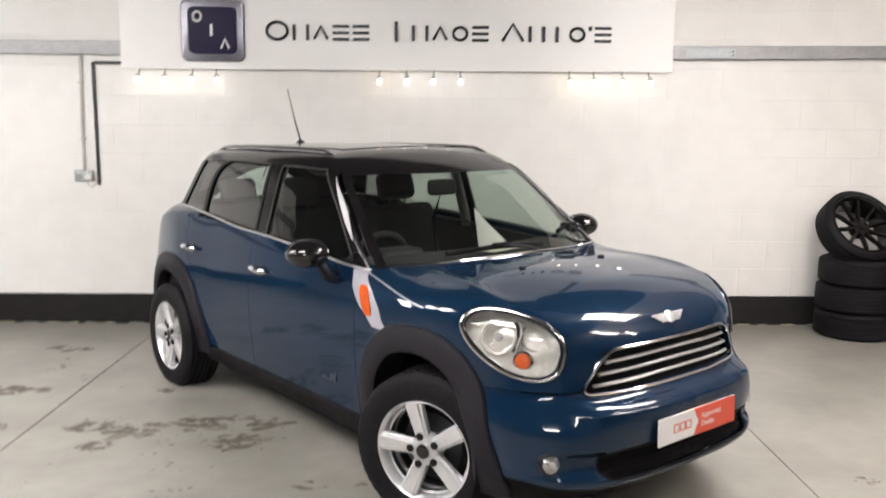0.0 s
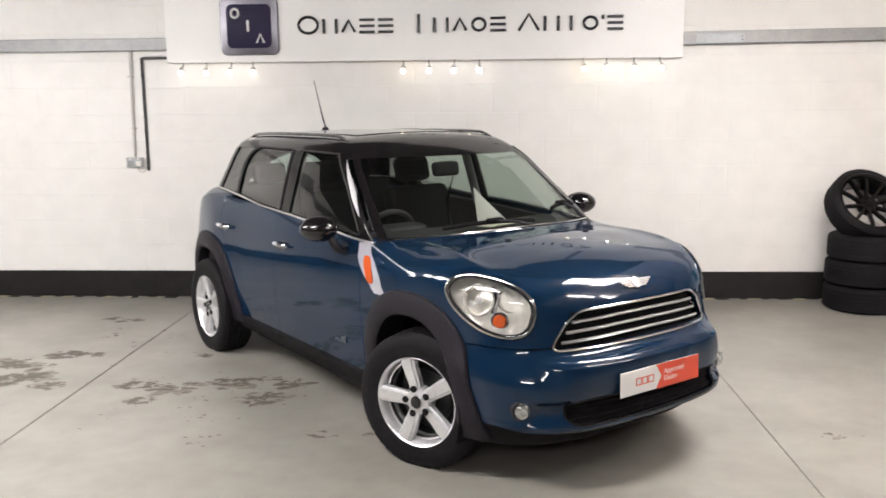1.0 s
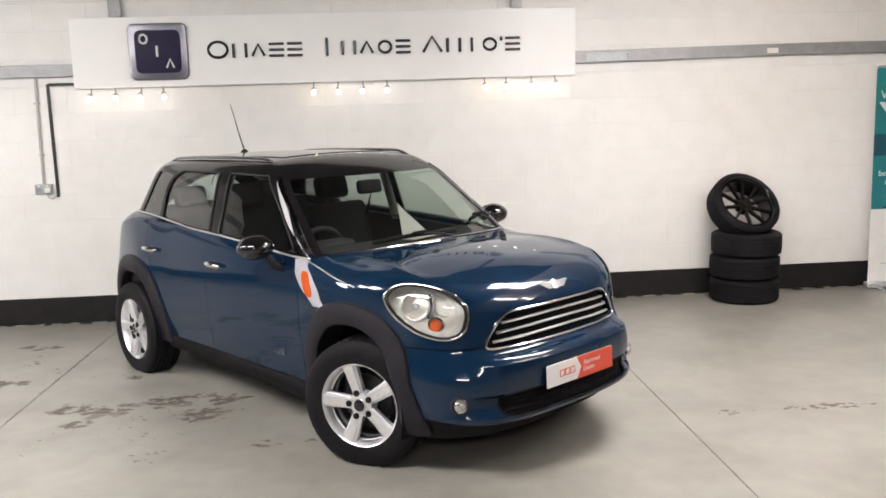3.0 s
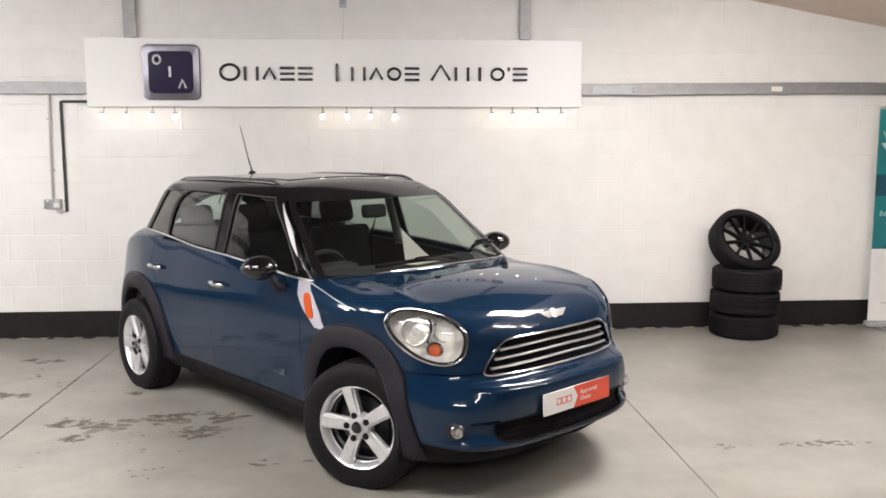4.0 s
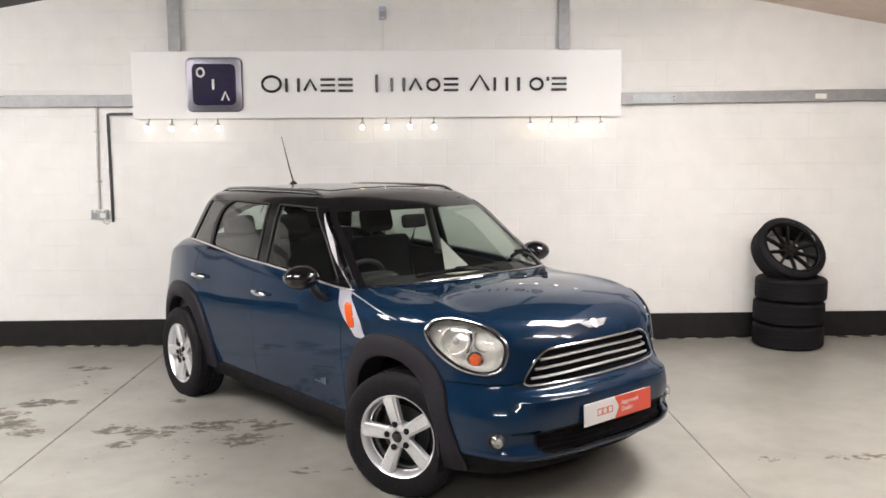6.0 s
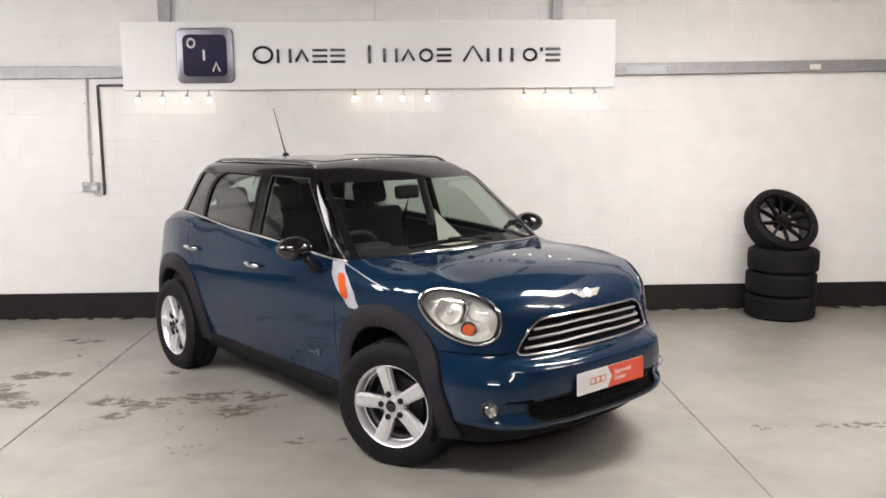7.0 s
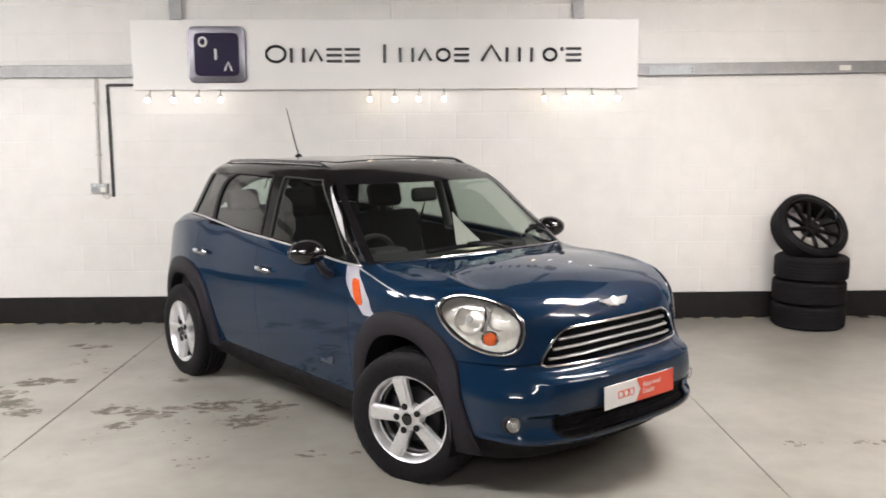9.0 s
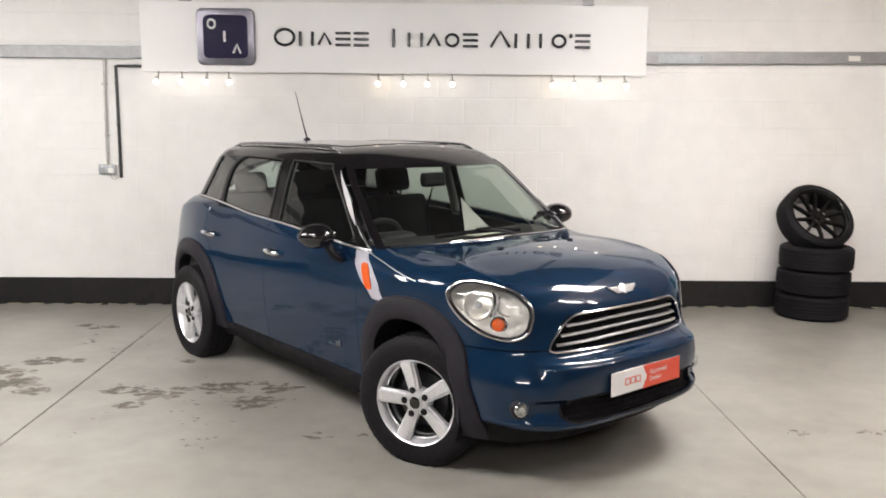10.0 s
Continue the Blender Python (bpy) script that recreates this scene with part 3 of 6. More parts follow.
def front_bumper():
    nz, na = 110, 250
    s = np.linspace(-1, 1, 2 * na + 1)[:, None]
    # the lower edge rises towards the wheels
    low = 0.288 + 0.038 * np.clip((np.abs(s) - 0.30) / 0.58, 0, 1) ** 1.3
    z = low + (0.658 - low) * np.linspace(0, 1, nz)[None, :]
    edge = ARCH_F[0] + arch_side(z)
    wide = on_side(lower_body, edge, z)[..., 1]
    start = np.arctan2(np.abs(wide), edge - 0.02)
    theta = s * start
    way = np.stack([np.cos(theta), np.sin(theta), 0 * theta], -1)
    org = np.stack(np.broadcast_arrays(0.02 + 0 * theta, 0 * theta, z + 0 * theta), -1)
    p = shoot(lower_body, org, way)

    def holes(q):
        x, y, zz = q[..., 0], np.abs(q[..., 1]), q[..., 2]
        return (x > 0.4) & ((y / 0.492) ** 10 + (np.abs(zz - 0.391) / 0.057) ** 4 < 1)
    bumper = panel("front_bumper", p, lower_body, BLUE, car, skip=holes)
    # black lower lip, set back under the painted edge
    z = 0.185 + (low + 0.012 - 0.185) * np.linspace(0, 1, 8)[None, :]
    edge = ARCH_F[0] + arch_side(z)
    start = np.arctan2(np.abs(on_side(lower_body, edge, z)[..., 1]), edge - 0.02)
    way = np.stack([np.cos(s * start), np.sin(s * start), 0 * start], -1)
    q = shoot(lower_body, np.stack(np.broadcast_arrays(0.02 + 0 * start, 0 * start, z), -1), way)
    panel("lower_lip", q, lower_body, UNDER, bumper, "black plastic lower lip", lift=-0.016, rim=0)
    # the mesh behind the lower opening, its lip and the black valance under it
    yy, zz = np.meshgrid(np.linspace(-0.53, 0.53, 60), np.linspace(0.31, 0.465, 14), indexing="ij")
    panel("intake_mesh", on_front(lower_body, yy, zz, -0.030), lower_body, UNDER, bumper, "black mesh of the lower air intake")
    a = np.linspace(0, 2 * math.pi, 120, endpoint=False)
    rim_y = 0.492 * np.sign(np.cos(a)) * np.abs(np.cos(a)) ** 0.2
    rim_z = 0.391 + 0.057 * np.sign(np.sin(a)) * np.abs(np.sin(a)) ** 0.5
    ring = on_front(lower_body, rim_y, rim_z, -0.002)
    part("intake_frame", tube(ring, 0.006, 8, closed=True, up=facing(lower_body, ring)), UNDER, bumper, "black plastic intake frame")
    bars = bmesh.new()
    for h in (0.36, 0.39, 0.42):
        tube(on_front(lower_body, np.linspace(-0.48, 0.48, 40), h, -0.024), 0.005, 6, bars)
    part("intake_bar", bars, UNDER, bumper)
    yy, zz = np.meshgrid(np.linspace(-0.55, 0.55, 60), np.linspace(0.185, 0.235, 6), indexing="ij")
    panel("valance", on_front(lower_body, yy, zz, -0.03), lower_body, UNDER, bumper, "black plastic valance")
    for hand in (-1, 1):
        c = on_front(lower_body, hand * 0.655, 0.408, 0.0)
        n = facing(lower_body, c) * 0.45 + np.array([0.6, 0, 0])
        n, c = n / np.linalg.norm(n), c - np.array([0.012, 0, 0])
        ring = disc(0.046, 0.05, c - n * 0.020, n, 32, 0.008)
        part("fog_lamp_recess", ring, TRIM, bumper)
        lamp = part("fog_lamp", disc(0.036, 0.05, c - n * 0.008, n, 28, 0.006), LAMP_RING, bumper, "round clear front fog lamp")
        part("bulb_shade", disc(0.013, 0.016, c + n * 0.018, n, 20, 0.004), SATIN, lamp)
        bm = bmesh.new()
        bmesh.ops.create_uvsphere(bm, u_segments=24, v_segments=12, radius=0.037)
        bm.transform(Matrix.Translation(c + n * 0.018) @ Vector(n).to_track_quat("Z", "Y").to_matrix().to_4x4() @ Matrix.Diagonal((1, 1, 0.5, 1)))
        part("lens", bm, LAMP_GLASS, lamp)


front_bumper()


def grille():
    yy = np.linspace(-1, 1, 70)[:, None]
    z = np.linspace(GRILLE_LOW - 0.02, GRILLE_HIGH + 0.02, 20)[None, :]
    body = panel("grille", on_front(lower_body, yy * (grille_half(z) + 0.02), z + 0 * yy, -0.045), lower_body, UNDER, car, "black radiator grille with chrome bars", rim=0)
    # rounded trapezoid frame
    pts = []
    corners = [(-0.515, GRILLE_LOW), (0.515, GRILLE_LOW), (0.402, GRILLE_HIGH), (-0.402, GRILLE_HIGH)]
    for i in range(4):
        a, b, c = (np.array(corners[(i + k) % 4]) for k in (-1, 0, 1))
        r = (0.055, 0.055, 0.085, 0.085)[i]
        p0, p1 = b + (a - b) / np.linalg.norm(a - b) * r, b + (c - b) / np.linalg.norm(c - b) * r
        for u in np.linspace(0, 1, 9):
            pts.append((1 - u) ** 2 * p0 + 2 * u * (1 - u) * b + u * u * p1)
        nxt = np.array(corners[(i + 1) % 4])
        r2 = (0.055, 0.085, 0.085, 0.055)[i]
        p2 = nxt + (b - nxt) / np.linalg.norm(b - nxt) * r2
        for u in np.linspace(0, 1, 24)[1:-1]:
            pts.append(p1 + (p2 - p1) * u)
    pts = np.array(pts)
    ring = on_front(lower_body, pts[:, 0], pts[:, 1], 0.004)
    part("grille_frame", tube(ring, 0.0066, 10, closed=True, up=facing(lower_body, ring)), CHROME, body, "chrome grille surround")
    for z, half in ((0.690, 0.452), (0.732, 0.427), (0.776, 0.396)):
        y = np.linspace(-half, half, 50)
        part("grille_bar", tube(on_front(lower_body, y, z - 0.010 * (y / half) ** 2, -0.012), 0.0088, 10, flat=0.8), SATIN, body, "satin grey grille bar")
    return body


grille()


def badge():
    """A plain winged shape: a round middle with two flat wings."""
    c = on_front(lower_body, 0.0, 0.893, 0.006)
    n = facing(lower_body, c)
    side = Vector((0, 1, 0))
    up = Vector(n).cross(side) * -1
    up = up if up.z > 0 else -up
    m = Matrix((Vector((*side, 0)), Vector((*up, 0)), Vector((*n, 0)), Vector((0, 0, 0, 1)))).transposed()
    bm = disc(0.028, 0.010, (0, 0, 0), (0, 0, 1), 28, 0.003)
    for h in (-1, 1):
        for k in range(4):
            box((0.085 - 0.014 * k, 0.009, 0.005), (h * (0.062 - 0.007 * k), 0.014 - 0.010 * k, -0.001), 0.002, 1, bm=bm)
    bm.transform(Matrix.Translation(c) @ m)
    part("bonnet_badge", bm, ALLOY, car, "chrome winged badge")


badge()


def headlamp(hand):
    n = 64
    a = np.linspace(0, 2 * math.pi, n, endpoint=False)
    ring = on_lamp(a, 1.025, 0.005, hand)
    nr = facing(lower_body, ring)
    lamp = part("headlamp", tube(ring, [0.0080 + 0.0060 * max(0.0, math.cos(t - radians(215))) for t in a], 10, closed=True, flat=0.7, up=nr), LAMP_RING, car, "oval headlamp with a chrome surround")
    inner = on_lamp(a, 0.965, 0.004, hand)
    part("lens_seal", tube(inner, 0.0045, 6, closed=True, up=nr), TRIM, lamp)
    r = np.linspace(0.02, 1, 14)[:, None]
    aa = np.append(a, 2 * math.pi)[None, :]
    skin = on_lamp(aa + 0 * r, 0.97 * r + 0 * aa, 0.004, hand)
    ob = panel("lens", skin, lower_body, LAMP_GLASS, lamp, rim=0)
    ob.visible_shadow = False
    # reflector bowl
    depth = 0.085 * (1 - r ** 3) + 0.012
    way = LAMP_WAY * np.array([1, -hand, 1])
    bowl = on_lamp(aa + 0 * r, 0.985 * r + 0 * aa, 0.0, hand) - depth[..., None] * way
    b = panel("reflector", bowl, lower_body, HEAD_CHROME, lamp, "faceted bright reflector bowl", rim=0)
    mid = LAMP_AT * np.array([1, -hand, 1])
    u = LAMP_U * np.array([1, -hand, 1])
    eye = mid - u * 0.055 + np.array([0, 0, 0.012]) - way * 0.005
    part("main_beam", lathe_at([(0.072, 0.05), (0.074, 0.0), (0.068, -0.004), (0.060, 0.03), (0.02, 0.045), (0.0, 0.046)], eye, way), FACET, lamp)
    part("bulb_cap", disc(0.018, 0.03, eye - way * 0.015, way, 18, 0.006), ALLOY, lamp)
    eye2 = mid + u * 0.085 + np.array([0, 0, 0.015]) - way * 0.02
    part("dipped_beam", lathe_at([(0.055, 0.04), (0.056, 0.0), (0.051, -0.003), (0.03, 0.028), (0.0, 0.034)], eye2, way), LAMP_CHROME, lamp)
    lid = [mid + u * (0.030 + 0.010 * math.sin(k)) + np.array([0, 0, 0.075 - 0.024 * k]) + way * (0.004 - 0.003 * k) for k in range(6)]
    part("divider", tube(lid, [0.004, 0.007, 0.009, 0.010, 0.009, 0.006], 8, flat=0.6), ALLOY, lamp, "bright divider between the lamp bowls")
    part("dark_gap", tube([p - u * 0.016 - way * 0.012 for p in lid], 0.0075, 8), ALLOY_DARK, lamp)
    spot = mid + u * 0.046 + np.array([0, 0, -0.078]) + way * 0.018
    part("indicator", lathe_at([(0.033, 0.03), (0.033, 0.0), (0.027, -0.010), (0.012, -0.014), (0.0, -0.015)], spot, way), ORANGE, lamp, "round amber indicator")
    part("indicator_ring", lathe_at([(0.036, 0.03), (0.041, 0.0), (0.033, -0.005), (0.033, 0.03)], spot, way), CHROME, lamp)


def lathe_at(profile, at, way, seg=32):
    bm = lathe(profile, seg)
    bm.transform(Matrix.Translation(at) @ (-Vector(way)).to_track_quat("Y", "Z").to_matrix().to_4x4())
    return bm


def wheel_arch(hand, centre, front):
    """Black plastic flare round a wheel opening, standing proud of the flank."""
    n = 60
    a = np.linspace(radians(-16 if front else -7), radians(183 if front else 196), n)[:, None]
    # across the flare: from the lip in the opening over the face to its outer edge
    prof_g = np.array([-0.092, -0.092, -0.080, -0.05, -0.01, 0.016, 0.022, 0.022])[None, :]
    prof_l = np.array([-0.09, 0.016, 0.026, 0.029, 0.025, 0.018, 0.010, -0.012])[None, :]
    ca, sa = np.cos(a), np.sin(a)
    k = (np.abs(ca) ** 2.4 + np.abs(np.maximum(sa, 0)) ** 2.4) ** (-1 / 2.4)
    k = np.where(sa < 0, 1.0, k)
    x = centre[0] + (ARCH_RX + prof_g) * k * ca
    z = np.maximum(centre[1] + (ARCH_RZ + prof_g) * k * sa, 0.235)
    if front:
        # its inner lip opens forward below the hub
        x = x + (ca > 0) * 0.030 * np.clip((0.62 - z) / 0.22, 0, 1) * np.clip(-prof_g / 0.09, 0, 1)
        # the front foot of the flare spreads into the bumper corner
        x = x + (ca > 0) * 0.065 * np.clip((0.50 - z) / 0.22, 0, 1) ** 1.3 * np.clip((prof_g + 0.06) / 0.08, 0, 1) - (ca > 0) * 0.012
    else:
        # ahead of the rear wheel the flare widens into the sill
        x = x + (ca > 0) * 0.050 * np.clip((0.60 - z) / 0.3, 0, 1) * np.clip((prof_g + 0.06) / 0.08, 0, 1)
    p = on_side(lower_body, x, np.clip(z, 0.24, 1), 0, hand)
    nn = facing(lower_body, p)
    p = p + nn * prof_l[..., None]
    p[..., 2] = p[..., 2] - np.clip(z, 0.24, 1) + z
    p[:, 0, 1] = hand * 0.70
    bm = bmesh.new()
    grid = [[bm.verts.new(v) for v in row] for row in p]
    for i in range(n - 1):
        for j in range(p.shape[1] - 1):
            bm.faces.new((grid[i][j], grid[i + 1][j], grid[i + 1][j + 1], grid[i][j + 1]))
    bmesh.ops.recalc_face_normals(bm, faces=bm.faces[:])
    part("wheel_arch", bm, TRIM, car, "black plastic wheel arch flare")
    # the dark liner in the wheel well
    a = np.linspace(radians(-20), radians(200), 40)
    bm = bmesh.new()
    rows = []
    for y in (0.80, 0.45):
        rows.append([bm.verts.new((centre[0] + 0.37 * math.cos(t), hand * y, max(centre[1] + 0.40 * math.sin(t), 0.2))) for t in a])
    for i in range(len(a) - 1):
        bm.faces.new((rows[0][i], rows[0][i + 1], rows[1][i + 1], rows[1][i]))
    bm.faces.new(rows[1])
    part("wheel_liner", bm, UNDER, car)


REAR_EDGE = curve([0.30, 0.45, 0.6, 0.8, 0.95, 1.12], [-2.17, -2.17, -2.18, -2.26, -2.36, -2.37])


def door_edges(z, which):
    if which == "front":
        return -1.536 + 0 * z, -0.5015 + 0 * z
    return REAR_EDGE(z), -1.5395 + 0 * z


def flank_door(hand, which):
    u, v = np.linspace(0, 1, 44)[:, None], np.linspace(0, 1, 40)[None, :]
    x = None
    z = 0.328 + (1.05 - 0.328) * v + 0 * u
    for _ in range(4):
        a, b = door_edges(z, which)
        x = a + (b - a) * u
        z = 0.328 + (BELT(x) - 0.006 - 0.328) * v
    door = panel(which + "_door", on_side(lower_body, x, z, 0, hand), lower_body, BLUE, car)
    # chrome pull over a black disc that paints in the shade of its cup
    hx, hz = (-1.405, 0.893) if which == "front" else (-2.265, 0.915)
    cup = on_side(lower_body, hx + 0.045 * np.cos(np.linspace(0, 2 * math.pi, 25))[:, None] * np.linspace(0, 1, 6), hz - 0.004 + 0.032 * np.sin(np.linspace(0, 2 * math.pi, 25))[:, None] * np.linspace(0, 1, 6), 0.0022, hand)
    panel("handle_shade", cup, lower_body, GLOSS_BLACK, door, "shade of the handle recess, laid on as a black disc", rim=0)
    xs = np.linspace(hx - 0.098, hx + 0.085, 16)
    bow = on_side(lower_body, xs, hz + 0.004 - 0.002 * np.cos((xs - hx) / 0.1), 0.0, hand)
    bow[:, 1] += hand * (0.010 + 0.024 * np.sqrt(np.clip(1 - ((xs - hx + 0.006) / 0.095) ** 2, 0, 1)))
    part("handle", tube(bow, [0.006 + 0.008 * math.sin(math.pi * i / 15) ** 0.5 for i in range(16)], 10, flat=1.25), CHROME, door, "chrome door handle")
    return door


doors = {(h, w): flank_door(h, w) for h in (-1, 1) for w in ("front", "rear")}


def rear_body():
    """Rear quarters and tailgate below the glass, as one pressing."""
    ns, nt = 110, 60
    s = np.linspace(-1, 1, 2 * ns + 1)[:, None]
    t = np.linspace(0, 1, nt)[None, :]
    a, fan = np.abs(s), 0.55
    theta = np.where(a < fan, a / fan, 1.0) * math.pi / 2
    back = np.clip((a - fan) / (1 - fan), 0, 1)
    hand = np.sign(s) + (s == 0)
    way = np.stack(np.broadcast_arrays(-np.cos(theta) + 0 * t, hand * np.sin(theta) + 0 * t, 0 * theta + 0 * t), -1)
    z = 0.5 + 0.6 * t + 0 * s
    for _ in range(5):
        start = REAR_EDGE(z) - 0.006
        ox = -2.7 + (start + 2.7) * back
        p = shoot(lower_body, np.stack([ox, 0 * ox, z], -1), way)
        low = np.where(p[..., 0] > -2.98, arch_top(p[..., 0], ARCH_R) - 0.012, 0.40)
        low = np.maximum(low, 0.40)
        z = low + (BELT(p[..., 0]) - 0.006 - low) * t
    panel("rear_body", p, lower_body, BLUE, car)
    z = np.linspace(0.20, 0.394, 20)[None, :]
    edge = ARCH_R[0] - 0.375
    start = np.arctan2(0.80, -edge - 2.55)
    theta = np.linspace(-1, 1, 121)[:, None] * start
    way = np.stack([-np.cos(theta) + 0 * z, np.sin(theta) + 0 * z, 0 * theta + 0 * z], -1)
    p = shoot(lower_body, np.stack(np.broadcast_arrays(-2.55 + 0 * theta, 0 * theta, z + 0 * theta), -1), way)
    panel("rear_bumper", p, lower_body, TRIM, car, "black plastic rear bumper")
    for h in (-1, 1):
        aa = np.linspace(0, 2 * math.pi, 33)[:, None]
        r = np.linspace(0.02, 1, 8)[None, :]
        y, zz = h * (0.66 + 0.05 * r * np.cos(aa)), 0.86 + 0.12 * r * np.sin(aa)
        q = shoot(lower_body, np.stack([-2.6 + 0 * y, y, zz], -1), np.array([-1.0, 0, 0]))
        panel("tail_lamp", q, lower_body, RED_ORANGE, car, "red tail lamp", lift=0.012, rim=0.03)


rear_body()


def rear_shoulder():
    """The ledge between waistline and rear glass, round the tail."""
    theta = np.linspace(0, math.pi, 90)
    way = np.stack([-np.sin(theta), np.cos(theta), 0 * theta], -1)
    org = np.stack([-2.3 + 0 * theta, 0 * theta, 1.112 + 0 * theta], -1)
    inn = shoot(upper_body, org + np.array([0, 0, 0.012]), way)
    for _ in range(5):
        out = shoot(lower_body, org, way)
        org[:, 2] = BELT(out[:, 0]) - 0.008
    bm = bmesh.new()
    rows = []
    for k in range(8):
        t = k / 7
        p = out + (inn - out) * t * 1.03
        p[:, 2] = out[:, 2] + (1.132 - out[:, 2]) * math.sin(math.pi * 0.5 * t) ** 0.9
        rows.append([bm.verts.new(v) for v in p])
    for a, b in zip(rows, rows[1:]):
        for i in range(89):
            bm.faces.new((a[i], a[i + 1], b[i + 1], b[i]))
    bmesh.ops.recalc_face_normals(bm, faces=bm.faces[:])
    part("rear_shoulder", bm, BLUE, car)


rear_shoulder()


def sill(hand):
    u = np.linspace(0, 1, 50)[:, None]
    g = np.array([0.322, 0.312, 0.302, 0.27, 0.215, 0.19])[None, :]
    l = np.array([-0.012, 0.002, 0.004, -0.004, -0.035, -0.10])[None, :]
    x = -2.215 + 1.775 * u + 0 * g
    p = on_side(lower_body, x, 0.32 + 0 * x, 0, hand)
    p[..., 1] += hand * (l + 0 * u)
    p[..., 2] = g + 0 * u
    bm = bmesh.new()
    grid = [[bm.verts.new(v) for v in row] for row in p]
    for i in range(49):
        for j in range(5):
            bm.faces.new((grid[i][j], grid[i + 1][j], grid[i + 1][j + 1], grid[i][j + 1]))
    bmesh.ops.recalc_face_normals(bm, faces=bm.faces[:])
    part("sill", bm, UNDER, car, "black plastic sill")


for h in (-1, 1):
    wing_strip(h), edge_highlight(h), headlamp(h), sill(h)
    wheel_arch(h, ARCH_F, True), wheel_arch(h, ARCH_R, False)


def underbody():
    bm = box((3.3, 1.30, 0.22), (-1.30, 0, 0.30), 0.04, 2)
    box((1.5, 1.50, 0.24), (-1.32, 0, 0.30), 0.03, 2, bm=bm)
    box((0.35, 1.0, 0.42), (0.30, 0, 0.50), 0.05, 2, bm=bm)
    box((0.55, 1.05, 0.40), (0.0, 0, 0.68), 0.05, 2, bm=bm)
    part("underbody", bm, UNDER, car)
    # the rear axle carrier hangs between the wheels
    part("rear_axle", box((0.34, 1.20, 0.10), (-2.42, 0, 0.19), 0.03, 2, taper=(1.0, 1.0)), UNDER, car)


underbody()


# ---- glasshouse
CANT = curve([-3.2, -2.8, -2.2, -1.5, -0.95, -0.8], [1.36, 1.405, 1.443, 1.443, 1.437, 1.43])


def edge_a(z):
    """The rear edge of the windscreen pillar, where the door glass begins."""
    return -0.585 - (z - 1.03) * 1.02 - 0.25 * np.clip(np.asarray(z) - 1.25, 0, 1) ** 1.0 * 0.55


def between(a, b, low, high, hand, mat, name, parent, label="", lift=0.0, nu=16, nv=20, rim=0.015):
    """A piece of the glasshouse flank between two slanting edges."""
    u, v = np.linspace(0, 1, nu)[:, None], np.linspace(0, 1, nv)[None, :]
    z = 1.05 + 0.38 * v + 0 * u
    for _ in range(5):
        xa, xb = a(z), b(z)
        x = xa + (xb - xa) * u
        z = low(x) + (high(x) - low(x)) * v
    return panel(name, on_side(upper_body, x, z, 0, hand), upper_body, mat, parent, label, rim=rim, lift=lift)


def straight(x, lean):
    return lambda z: x + (z - 1.09) * lean


def screen_side(z):
    """Where pillar and windscreen meet on the flank."""
    return -0.43 - (z - 1.02) * 1.22


# the rear door glass bows back and turns over in a round corner
REAR_GLASS = curve([1.0, 1.10, 1.17, 1.25, 1.32, 1.37, 1.405, 1.43, 1.46], [-2.285, -2.302, -2.313, -2.314, -2.295, -2.262, -2.222, -2.165, -2.06])


